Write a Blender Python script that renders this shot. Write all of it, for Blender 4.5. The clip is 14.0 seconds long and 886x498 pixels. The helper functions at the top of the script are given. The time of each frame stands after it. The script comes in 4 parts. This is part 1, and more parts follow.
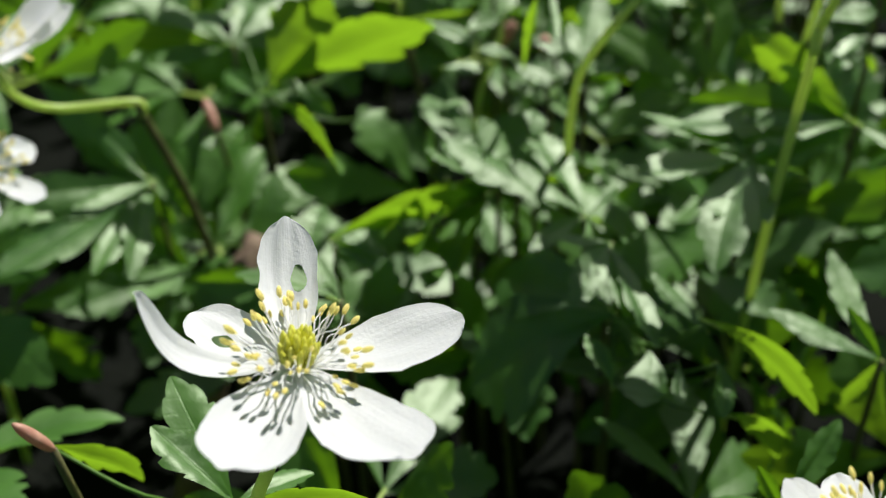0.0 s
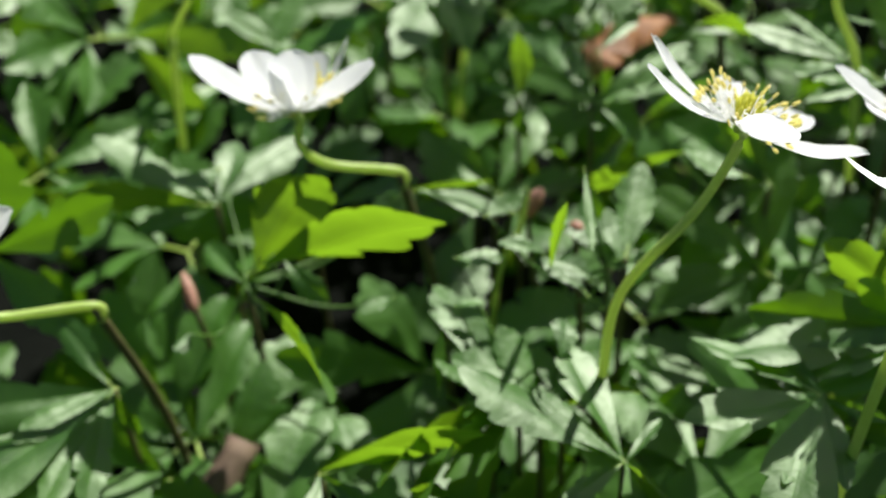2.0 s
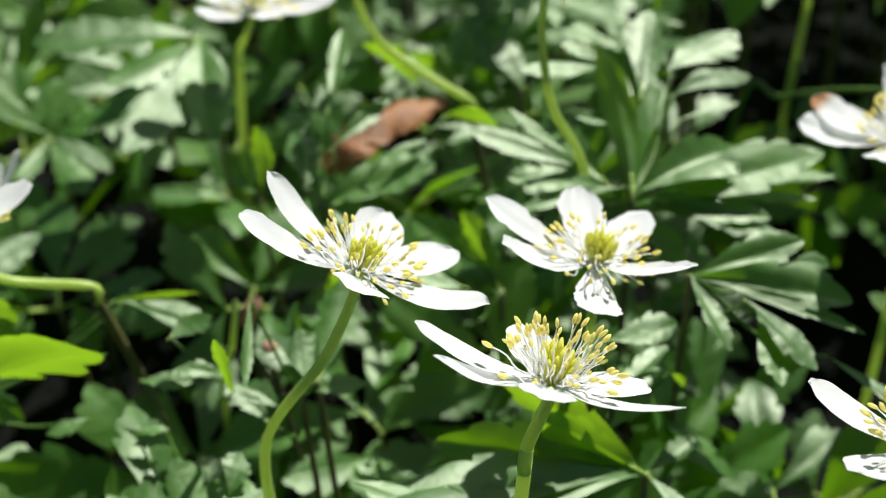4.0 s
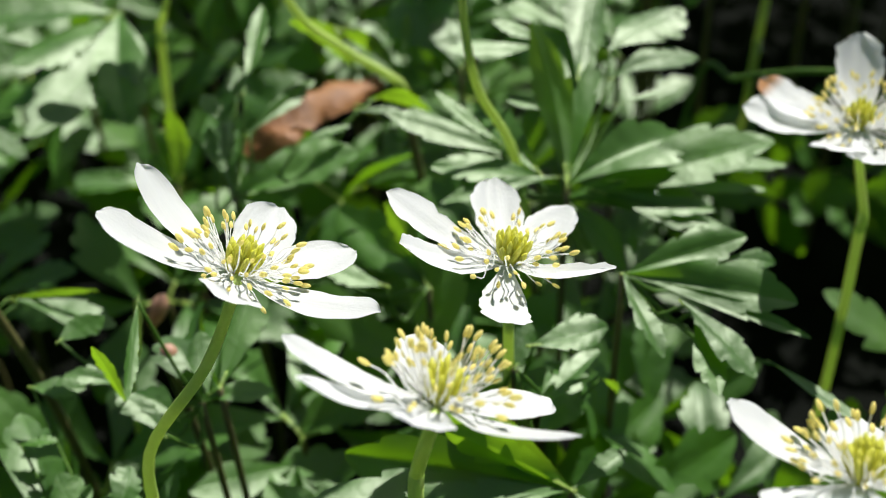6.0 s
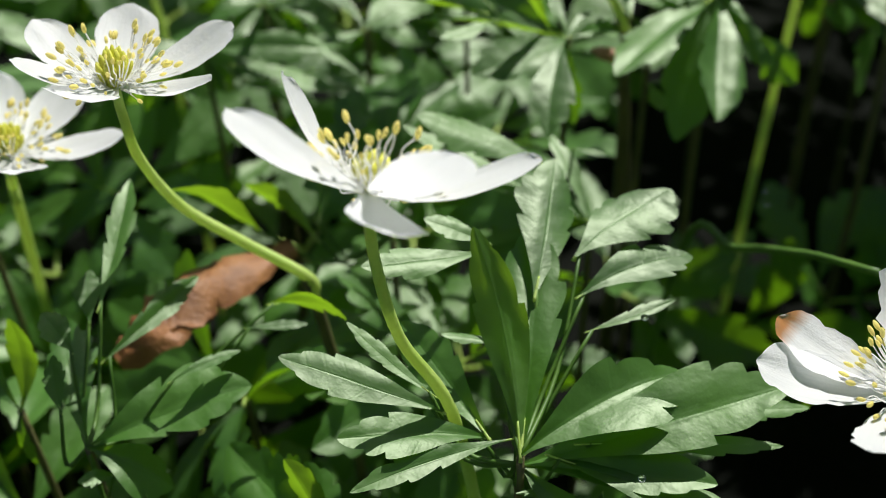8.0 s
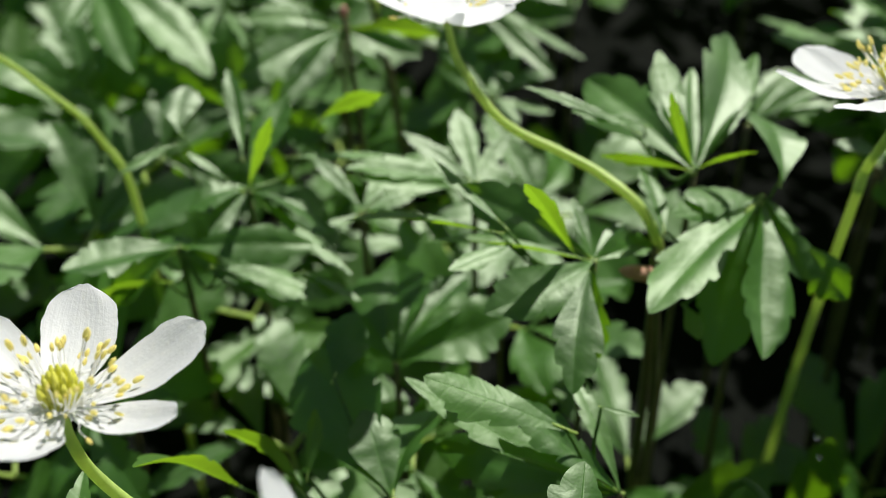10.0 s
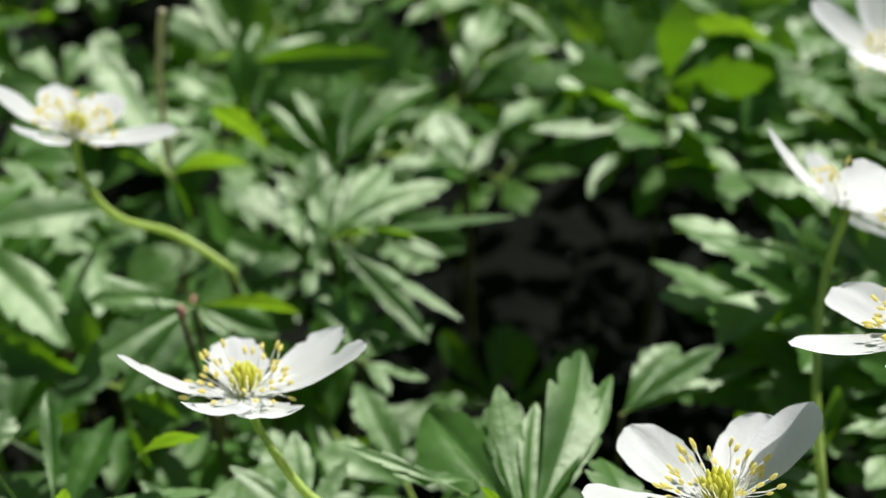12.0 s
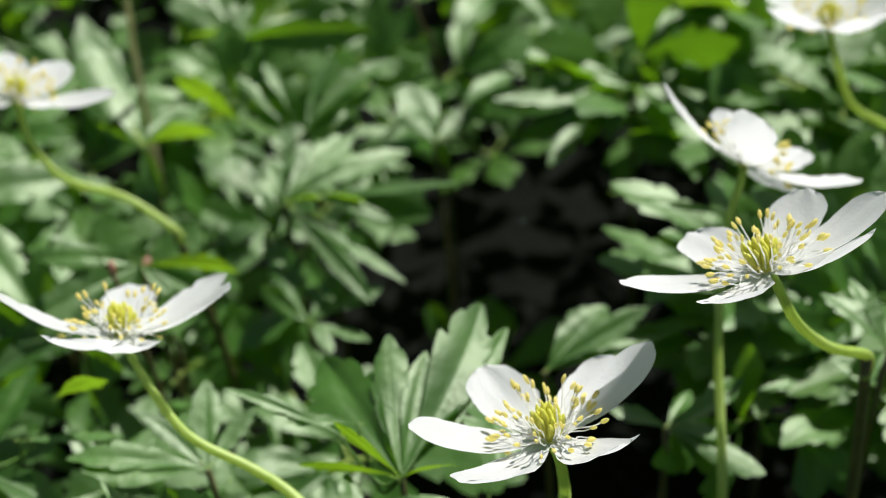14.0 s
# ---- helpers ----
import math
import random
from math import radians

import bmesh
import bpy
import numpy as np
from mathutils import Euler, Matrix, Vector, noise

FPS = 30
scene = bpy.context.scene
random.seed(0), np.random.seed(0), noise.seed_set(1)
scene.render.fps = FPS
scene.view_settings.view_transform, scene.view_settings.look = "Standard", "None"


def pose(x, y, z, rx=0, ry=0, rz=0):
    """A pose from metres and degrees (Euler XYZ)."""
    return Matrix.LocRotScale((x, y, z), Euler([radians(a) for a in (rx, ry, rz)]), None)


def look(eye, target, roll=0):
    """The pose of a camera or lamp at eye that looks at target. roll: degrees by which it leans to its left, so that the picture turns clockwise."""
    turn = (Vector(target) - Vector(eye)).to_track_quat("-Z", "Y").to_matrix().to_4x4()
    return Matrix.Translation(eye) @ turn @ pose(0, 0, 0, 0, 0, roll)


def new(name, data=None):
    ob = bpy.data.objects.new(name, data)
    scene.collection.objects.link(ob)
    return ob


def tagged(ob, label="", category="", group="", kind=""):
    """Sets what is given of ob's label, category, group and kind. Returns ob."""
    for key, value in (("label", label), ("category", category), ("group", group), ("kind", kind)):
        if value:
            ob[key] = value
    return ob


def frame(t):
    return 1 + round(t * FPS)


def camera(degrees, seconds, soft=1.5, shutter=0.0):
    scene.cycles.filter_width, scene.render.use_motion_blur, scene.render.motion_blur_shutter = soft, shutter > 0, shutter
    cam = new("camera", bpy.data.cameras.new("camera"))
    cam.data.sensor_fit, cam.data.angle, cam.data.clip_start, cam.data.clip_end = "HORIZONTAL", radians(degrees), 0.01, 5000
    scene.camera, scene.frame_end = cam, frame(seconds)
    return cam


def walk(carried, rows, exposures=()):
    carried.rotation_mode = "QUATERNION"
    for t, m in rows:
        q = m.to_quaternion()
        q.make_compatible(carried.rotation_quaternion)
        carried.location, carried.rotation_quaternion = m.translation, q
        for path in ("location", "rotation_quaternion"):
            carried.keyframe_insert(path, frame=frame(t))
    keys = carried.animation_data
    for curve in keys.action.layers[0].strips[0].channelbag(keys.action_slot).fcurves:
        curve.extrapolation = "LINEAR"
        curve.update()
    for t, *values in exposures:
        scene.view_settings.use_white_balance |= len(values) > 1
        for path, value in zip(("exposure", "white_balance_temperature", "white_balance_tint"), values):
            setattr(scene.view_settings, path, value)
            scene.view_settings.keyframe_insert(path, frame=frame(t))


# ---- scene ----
cam = camera(39.0, 14.0, soft=0.85)
cam.data.dof.use_dof = True
cam.data.dof.focus_distance = 0.156
cam.data.dof.aperture_fstop = 20.0
walk(cam, [
    (0, pose(-0.07322, -0.10731, 0.24316, 50.185, -0.048, -0.232)),
    (0.5, pose(-0.07863, -0.10239, 0.24296, 50.275, 0.445, 0.839)),
    (1, pose(-0.08046, -0.09014, 0.24503, 50.487, 0.583, 1.528)),
    (1.5, pose(-0.07809, -0.06603, 0.25041, 50.363, 0.296, 1.251)),
    (2, pose(-0.07060, -0.04995, 0.24868, 50.278, 0.204, 1.124)),
    (2.5, pose(-0.05731, -0.03821, 0.25081, 50.269, 0.138, 0.719)),
    (3, pose(-0.04554, -0.03386, 0.25368, 50.476, 0.211, 0.771)),
    (3.5, pose(-0.02887, -0.03049, 0.25671, 50.662, 0.215, 0.702)),
    (4, pose(-0.01718, -0.02646, 0.25582, 50.640, 0.097, 0.641)),
    (4.2, pose(-0.01606, -0.02523, 0.25453, 50.508, -0.125, 0.651)),
    (6.3, pose(-0.00166, -0.00543, 0.24456, 49.496, -0.083, 0.319)),
    (6.5, pose(0.00000, 0.00000, 0.24310, 49.351, 0.011, 0.171)),
    (7, pose(0.00090, 0.02275, 0.24688, 48.796, 0.124, -0.330)),
    (7.5, pose(0.00610, 0.03969, 0.24273, 48.999, 0.046, -0.323)),
    (7.7, pose(0.00524, 0.04661, 0.24144, 48.924, -0.128, -0.563)),
    (9.8, pose(-0.00259, 0.09896, 0.25132, 49.242, -1.284, -1.134)),
    (10, pose(0.00129, 0.10357, 0.25283, 49.239, -1.200, -0.664)),
    (10.5, pose(0.01772, 0.12241, 0.27007, 48.091, -0.193, -0.008)),
    (11, pose(0.02060, 0.13538, 0.28021, 48.076, 0.041, -0.330)),
    (11.5, pose(0.02163, 0.14207, 0.28583, 50.190, 0.002, -0.389)),
    (12, pose(0.03229, 0.14947, 0.28222, 51.197, -0.423, -0.991)),
    (12.5, pose(0.04146, 0.15106, 0.27946, 51.599, -0.994, -1.480)),
    (13, pose(0.05820, 0.14034, 0.27468, 50.901, -0.377, -0.859)),
    (13.5, pose(0.06431, 0.13730, 0.27601, 50.792, 0.997, 0.647)),
    (14, pose(0.06833, 0.14059, 0.27867, 51.238, 2.354, 2.716)),
], exposures=[(0, 0.48), (1.5, 0.62), (3, 0.6), (6.5, 0.45), (7.5, 0.36), (10, 0.4), (11, 0.48), (12, 0.38), (14, 0.38)])

# ---- world, sun, exposure ----
SUN_UP, SUN_SIDE = radians(51), radians(30)
world = bpy.data.worlds.new("sky")
scene.world = world
world.use_nodes = True
sky = world.node_tree.nodes.new("ShaderNodeTexSky")
sky.sky_type, sky.sun_disc = "NISHITA", False
sky.sun_elevation, sky.sun_rotation = SUN_UP, SUN_SIDE
back = world.node_tree.nodes["Background"]
back.inputs["Strength"].default_value = 0.03
world.node_tree.links.new(sky.outputs[0], back.inputs["Color"])
sun = new("sun", bpy.data.lights.new("sun", "SUN"))
sun.data.energy, sun.data.angle, sun.data.color = 5.0, radians(0.6), (1.0, 0.98, 0.94)
sun_from = Vector((math.sin(SUN_SIDE) * math.cos(SUN_UP), math.cos(SUN_SIDE) * math.cos(SUN_UP), math.sin(SUN_UP)))
sun.matrix_world = look(sun_from * 3, (0, 0, 0))


# ---- materials ----
def material(name):
    m = bpy.data.materials.new(name)
    m.use_nodes = True
    nt = m.node_tree
    return m, nt, nt.nodes["Principled BSDF"], nt.nodes["Material Output"]


def node(nt, kind, **values):
    n = nt.nodes.new(kind)
    for key, value in values.items():
        n.inputs[key].default_value = value
    return n


def ramp(nt, source, stops):
    n = nt.nodes.new("ShaderNodeValToRGB")
    while len(n.color_ramp.elements) < len(stops):
        n.color_ramp.elements.new(0.5)
    for e, (at, col) in zip(n.color_ramp.elements, stops):
        e.position, e.color = at, (*col, 1)
    nt.links.new(source, n.inputs["Fac"])
    return n.outputs["Color"]


def noise_tex(nt, scale, detail=3.0, vector=None):
    n = node(nt, "ShaderNodeTexNoise", Scale=scale, Detail=detail)
    if vector is not None:
        nt.links.new(vector, n.inputs["Vector"])
    return n.outputs["Fac"]


def maths(nt, op, a, b=None):
    n = nt.nodes.new("ShaderNodeMath")
    n.operation = op
    for i, v in enumerate((a, b)):
        if v is None:
            continue
        if isinstance(v, (int, float)):
            n.inputs[i].default_value = v
        else:
            nt.links.new(v, n.inputs[i])
    return n.outputs[0]


def bump(nt, height, strength, distance, shader):
    n = node(nt, "ShaderNodeBump", Strength=strength, Distance=distance)
    nt.links.new(height, n.inputs["Height"])
    nt.links.new(n.outputs["Normal"], shader.inputs["Normal"])
    return n.outputs["Normal"]


def mix_colour(nt, fac, a, b, mode="MIX"):
    n = nt.nodes.new("ShaderNodeMix")
    n.data_type, n.blend_type = "RGBA", mode
    for key, v in (("Factor", fac), ("A", a), ("B", b)):
        slot = [s for s in n.inputs if s.name == key and s.type == ("VALUE" if key == "Factor" else "RGBA")][0]
        if isinstance(v, (int, float)):
            slot.default_value = v
        elif isinstance(v, tuple):
            slot.default_value = (*v, 1)
        else:
            nt.links.new(v, slot)
    return [s for s in n.outputs if s.type == "RGBA"][0]


def thin(nt, shader, out, share, colour):
    """A thin sheet: part of the light passes through and is tinted."""
    t = nt.nodes.new("ShaderNodeBsdfTranslucent")
    if isinstance(colour, tuple):
        t.inputs["Color"].default_value = (*colour, 1)
    else:
        nt.links.new(colour, t.inputs["Color"])
    m = nt.nodes.new("ShaderNodeMixShader")
    m.inputs[0].default_value = share
    nt.links.new(shader.outputs[0], m.inputs[1])
    nt.links.new(t.outputs[0], m.inputs[2])
    nt.links.new(m.outputs[0], out.inputs["Surface"])


def leaf_material(name, dark, pale, through_colour, share=0.38):
    m, nt, p, out = material(name)
    uv = nt.nodes.new("ShaderNodeTexCoord")
    split = nt.nodes.new("ShaderNodeSeparateXYZ")
    nt.links.new(uv.outputs["UV"], split.inputs[0])
    u, v = split.outputs[0], split.outputs[1]
    # side veins run with the rows of the blade, the midrib along its axis
    rows = maths(nt, "FRACT", v)
    side = maths(nt, "SUBTRACT", 1.0, maths(nt, "MULTIPLY", maths(nt, "ABSOLUTE", maths(nt, "SUBTRACT", rows, 0.5)), 9.0))
    side = maths(nt, "MULTIPLY", maths(nt, "MAXIMUM", side, 0.0), 0.22)
    mid = maths(nt, "MAXIMUM", maths(nt, "SUBTRACT", 1.0, maths(nt, "MULTIPLY", maths(nt, "ABSOLUTE", u), 14.0)), 0.0)
    vein = maths(nt, "MAXIMUM", side, mid)
    info = nt.nodes.new("ShaderNodeObjectInfo")
    place = nt.nodes.new("ShaderNodeNewGeometry").outputs["Position"]
    blot = noise_tex(nt, 90.0, 4.0, place)
    fine = noise_tex(nt, 2400.0, 2.0, place)
    crumple = noise_tex(nt, 330.0, 3.0, place)
    base = ramp(nt, maths(nt, "ADD", maths(nt, "MULTIPLY", blot, 0.7), maths(nt, "MULTIPLY", info.outputs["Random"], 0.3)), [(0.3, dark), (0.75, pale)])
    base = mix_colour(nt, maths(nt, "MULTIPLY", vein, 0.35), base, tuple(min(1, c * 1.5 + 0.02) for c in pale))
    nt.links.new(base, p.inputs["Base Color"])
    p.inputs["Roughness"].default_value = 0.42
    p.inputs["Specular IOR Level"].default_value = 1.0
    p.inputs["IOR"].default_value = 1.56
    p.inputs["Coat Weight"].default_value = 0.1
    p.inputs["Coat Roughness"].default_value = 0.5
    p.inputs["Coat IOR"].default_value = 1.6
    p.inputs["Specular Tint"].default_value = (0.88, 1.0, 0.74, 1)
    rough = maths(nt, "ADD", 0.44, maths(nt, "MULTIPLY", blot, 0.14))
    nt.links.new(rough, p.inputs["Roughness"])
    height = maths(nt, "SUBTRACT", maths(nt, "ADD", maths(nt, "MULTIPLY", fine, 0.1), maths(nt, "ADD", maths(nt, "MULTIPLY", blot, 1.2), maths(nt, "MULTIPLY", crumple, 1.3))), maths(nt, "MULTIPLY", vein, 0.3))
    relief = bump(nt, height, 0.5, 0.00032, p)
    nt.links.new(relief, p.inputs["Coat Normal"])
    tint = mix_colour(nt, maths(nt, "MULTIPLY", vein, 0.4), through_colour, tuple(c * 0.55 for c in through_colour))
    thin(nt, p, out, share, tint)
    return m


LEAF = leaf_material("leaf_green", (0.016, 0.07, 0.004), (0.06, 0.178, 0.012), (0.23, 0.5, 0.008), 0.35)
LEAF_BRIGHT = leaf_material("leaf_fresh_green", (0.035, 0.12, 0.008), (0.08, 0.2, 0.02), (0.26, 0.47, 0.015), 0.5)


def petal_material(name="petal_white", burnt=False):
    m, nt, p, out = material(name)
    uv = nt.nodes.new("ShaderNodeTexCoord")
    warp = nt.nodes.new("ShaderNodeMapping")
    warp.inputs["Scale"].default_value = (24.0, 2.6, 1.0)
    nt.links.new(uv.outputs["UV"], warp.inputs["Vector"])
    lines = noise_tex(nt, 1.0, 3.0, warp.outputs[0])
    grain = noise_tex(nt, 1800.0, 2.0, uv.outputs["Object"])
    col = ramp(nt, lines, [(0.3, (0.88, 0.89, 0.9)), (0.62, (0.95, 0.955, 0.96))])
    split = nt.nodes.new("ShaderNodeSeparateXYZ")
    nt.links.new(uv.outputs["UV"], split.inputs[0])
    foot = maths(nt, "MAXIMUM", maths(nt, "SUBTRACT", 0.35, maths(nt, "MULTIPLY", split.outputs[1], 3.2)), 0.0)
    col = mix_colour(nt, foot, col, (0.8, 0.86, 0.6))
    if burnt:
        tip = maths(nt, "MULTIPLY", maths(nt, "SUBTRACT", maths(nt, "ADD", split.outputs[1], maths(nt, "MULTIPLY", lines, 0.12)), 0.87), 9.0)
        tip = maths(nt, "MINIMUM", maths(nt, "MAXIMUM", tip, 0.0), 1.0)
        col = mix_colour(nt, tip, col, (0.5, 0.17, 0.04))
    nt.links.new(col, p.inputs["Base Color"])
    p.inputs["Roughness"].default_value = 0.5
    p.inputs["Specular IOR Level"].default_value = 0.4
    bump(nt, maths(nt, "ADD", maths(nt, "MULTIPLY", lines, 0.45), maths(nt, "MULTIPLY", grain, 0.55)), 0.45, 0.00035, p)
    thin(nt, p, out, 0.5, (0.97, 0.975, 0.98))
    return m


def plain_material(name, dark, pale, scale, rough, bumpy=0.3, depth=0.0003, stretch=(1, 1, 1), share=0.0):
    m, nt, p, out = material(name)
    co = nt.nodes.new("ShaderNodeTexCoord")
    warp = nt.nodes.new("ShaderNodeMapping")
    warp.inputs["Scale"].default_value = stretch
    nt.links.new(co.outputs["Object"], warp.inputs["Vector"])
    big = noise_tex(nt, scale, 4.0, warp.outputs[0])
    small = noise_tex(nt, scale * 9, 2.0, warp.outputs[0])
    f = maths(nt, "ADD", maths(nt, "MULTIPLY", big, 0.7), maths(nt, "MULTIPLY", small, 0.3))
    col = ramp(nt, f, [(0.32, dark), (0.66, pale)])
    nt.links.new(col, p.inputs["Base Color"])
    p.inputs["Roughness"].default_value = rough
    p.inputs["Specular IOR Level"].default_value = 0.05 if rough > 0.9 else 0.5
    bump(nt, f, bumpy, depth, p)
    if share:
        thin(nt, p, out, share, tuple(min(1, c * 1.6) for c in pale))
    return m


PETAL = petal_material()
PETAL_BURNT = petal_material("petal_white_brown_tip", True)
STEM = plain_material("stem_green", (0.37, 0.53, 0.1), (0.54, 0.68, 0.22), 160, 0.4, share=0.4)
PETIOLE_AND_SHADED_STEM = plain_material("petiole_and_shaded_stem_green", (0.05, 0.13, 0.015), (0.11, 0.22, 0.03), 160, 0.5, share=0.2)
BARE = plain_material("stem_straw", (0.5, 0.46, 0.26), (0.68, 0.62, 0.42), 160, 0.5, share=0.25)
STALK = plain_material("stalk_reddish", (0.06, 0.06, 0.02), (0.13, 0.12, 0.04), 160, 0.5)
FILAMENT = plain_material("filament_white", (0.9, 0.91, 0.84), (0.96, 0.96, 0.92), 700, 0.5, share=0.72)
ANTHER = plain_material("anther_yellow", (0.88, 0.64, 0.1), (0.96, 0.84, 0.36), 1500, 0.55, share=0.55)
PISTIL = plain_material("pistil_green", (0.56, 0.58, 0.05), (0.76, 0.75, 0.17), 900, 0.45, share=0.3)
BUD = plain_material("bud_pink", (0.34, 0.15, 0.1), (0.56, 0.34, 0.24), 500, 0.5, share=0.2)
DEAD = plain_material("leaf_brown", (0.11, 0.04, 0.014), (0.36, 0.16, 0.055), 150, 0.6, 0.8, 0.001, share=0.2)
TWIG = plain_material("twig_brown", (0.1, 0.06, 0.04), (0.24, 0.17, 0.11), 200, 0.8, 0.8, 0.0006, (1, 1, 0.2))
# blacker than real humus: the hollows' deep shade is put into the soil colour
SOIL = plain_material("soil_shade_black", (0.003, 0.0038, 0.003), (0.007, 0.008, 0.006), 45, 0.95, 1.0, 0.004)


DEW, nt, p, out = material("dew_water")
p.inputs["Base Color"].default_value = (1, 1, 1, 1)
p.inputs["Roughness"].default_value = 0.02
p.inputs["IOR"].default_value = 1.33
p.inputs["Transmission Weight"].default_value = 1.0


# ---- building helpers ----
def part(name, bm, mat, parent=None, label="", smooth=True):
    data = bpy.data.meshes.new(name)
    bm.to_mesh(data)
    bm.free()
    for m in mat if isinstance(mat, (list, tuple)) else (mat,):
        data.materials.append(m)
    if smooth:
        data.shade_smooth()
    return attach(name, data, parent, label)


def attach(name, data, parent=None, label="", m=None):
    ob = new(name, data)
    ob.parent = parent
    if m is not None:
        ob.matrix_basis = m
    return tagged(ob, label)


def basis(origin, along, normal, size=1.0):
    """A pose with y along a direction and z near the normal."""
    y = Vector(along).normalized()
    z = Vector(normal) - y * Vector(normal).dot(y)
    z = z.normalized() if z.length > 1e-5 else y.orthogonal().normalized()
    x = y.cross(z)
    m = Matrix((x, y, z)).transposed().to_4x4()
    return Matrix.Translation(origin) @ m @ Matrix.Scale(size, 4)


def spline(points, steps=6):
    """A smooth line through points."""
    pts = [Vector(p) for p in points]
    pts = [pts[0] * 2 - pts[1]] + pts + [pts[-1] * 2 - pts[-2]]
    line = []
    for a, b, c, d in zip(pts, pts[1:], pts[2:], pts[3:]):
        for i in range(steps):
            t = i / steps
            line.append(0.5 * (2 * b + (c - a) * t + (2 * a - 5 * b + 4 * c - d) * t * t + (3 * b - a - 3 * c + d) * t ** 3))
    return line + [pts[-2]]


def tube(bm, line, r0, r1, sides=8, index=0, close=True):
    rings, ref = [], Vector((0.31, 0.17, 0.93))
    for i, p in enumerate(line):
        way = (line[min(i + 1, len(line) - 1)] - line[max(i - 1, 0)]).normalized()
        x = way.cross(ref).normalized()
        y = way.cross(x)
        r = r0 + (r1 - r0) * i / (len(line) - 1)
        rings.append([bm.verts.new(p + (x * math.cos(a) + y * math.sin(a)) * r) for a in (k * math.tau / sides for k in range(sides))])
    for a, b in zip(rings, rings[1:]):
        for k in range(sides):
            bm.faces.new((a[k], a[(k + 1) % sides], b[(k + 1) % sides], b[k])).material_index = index
    if close:
        bm.faces.new(rings[0][::-1]).material_index = index
        bm.faces.new(rings[-1]).material_index = index


def pod(bm, a, b, radius, sides=7, rings=5, index=0, flat=1.0):
    """An elongated rounded body from a to b."""
    way = b - a
    x = way.normalized().cross(Vector((0.3, 0.5, 0.81))).normalized()
    y = way.normalized().cross(x)
    loops = []
    for i in range(rings + 1):
        s = 0.02 + 0.96 * i / rings
        r = radius * math.sqrt(max(1 - (2 * s - 1) ** 2, 0))
        loops.append([bm.verts.new(a + way * s + x * math.cos(k * math.tau / sides) * r + y * math.sin(k * math.tau / sides) * r * flat) for k in range(sides)])
    for l0, l1 in zip(loops, loops[1:]):
        for k in range(sides):
            bm.faces.new((l0[k], l0[(k + 1) % sides], l1[(k + 1) % sides], l1[k])).material_index = index
    bm.faces.new(loops[0][::-1]).material_index = index
    bm.faces.new(loops[-1]).material_index = index


# ---- leaves ----
def leaflet(bm, uv, m, length, width, rng, teeth=3, cut=0.5, fold=0.35, droop=0.2, lean=0.0, rows=26, across=3):
    """One leaflet along +y: a wedge-shaped foot, then lobes that sweep forwards, each ending in a tooth; keeled along the midrib, its halves arched."""
    grid = {}
    wob = rng.uniform(0, 9)
    bend = rng.uniform(-0.14, 0.14)
    curl = rng.uniform(0.15, 0.55)
    twist = rng.uniform(-0.25, 0.25)
    breaks, depth = {}, {}
    for side in (-1, 1):
        inner = [rng.uniform(0.36, 0.47), rng.uniform(0.58, 0.67), rng.uniform(0.77, 0.86)][3 - min(3, teeth + 1):]
        breaks[side] = [0.0] + inner + [1.02]
        depth[side] = [0.0] + [cut * rng.uniform(0.55, 1.0) * (1.3 - 0.95 * q) for q in inner]
    for i in range(rows + 1):
        s = i / rows
        for side in (-1, 1):
            env = math.sin(min(1, s / 0.56) * math.pi * 0.5) ** 1.45 if s < 0.56 else 1 - ((s - 0.56) / 0.44) ** 1.5
            k = max(j for j, q in enumerate(breaks[side][:-1]) if s >= q)
            t = (s - breaks[side][k]) / (breaks[side][k + 1] - breaks[side][k])
            notch = depth[side][k] * (1 - math.sin(min(1, t * 1.25) * math.pi * 0.5) ** 0.8)
            reach = width * (0.05 + 0.95 * env * (1 + lean * side)) * (1 - min(0.85, notch)) if i < rows else 0.0
            slant = radians(52 - 22 * s)
            for k in range(across + 1):
                if k == 0 and side == 1:
                    continue
                q = k / across * reach
                x = side * q * math.cos(slant) * 1.25
                y = s * length * 0.95 + q * math.sin(slant) * 0.85
                yy = y / length
                f = abs(x) / width
                lift = fold * abs(x) * (1.1 - 0.5 * yy) - droop * length * yy * yy + droop * length * yy * 0.55
                lift += (0.16 + 0.15 * fold) * width * noise.noise((x / width * 0.8 + wob, yy * 2.1, wob))
                lift += 0.012 * width * math.sin(s * 34.0 + k * 0.9) * min(1, f * 2)
                lift -= curl * (0.25 + fold) * width * f * f
                x, lift = x + bend * length * yy * yy - twist * yy * lift, lift + twist * yy * x
                v = bm.verts.new(m @ Vector((x, y, lift)))
                grid[i, side * k] = (v, (side * k / across, (i - 3) / 5.0 + 0.5))
    for i in range(rows):
        for side in (-1, 1):
            for k in range(across):
                four = [grid[i, side * k], grid[i + 1, side * k], grid[i + 1, side * (k + 1)], grid[i, side * (k + 1)]]
                if side > 0:
                    four = four[::-1]
                face = bm.faces.new([v for v, _ in four])
                for loop, (_, c) in zip(face.loops, four):
                    loop[uv].uv = c


def finish_leaf(name, bm, mat):
    data = bpy.data.meshes.new(name)
    bm.normal_update()
    bm.to_mesh(data)
    bm.free()
    data.materials.append(mat)
    data.materials.append(STEM)
    data.shade_smooth()
    return data


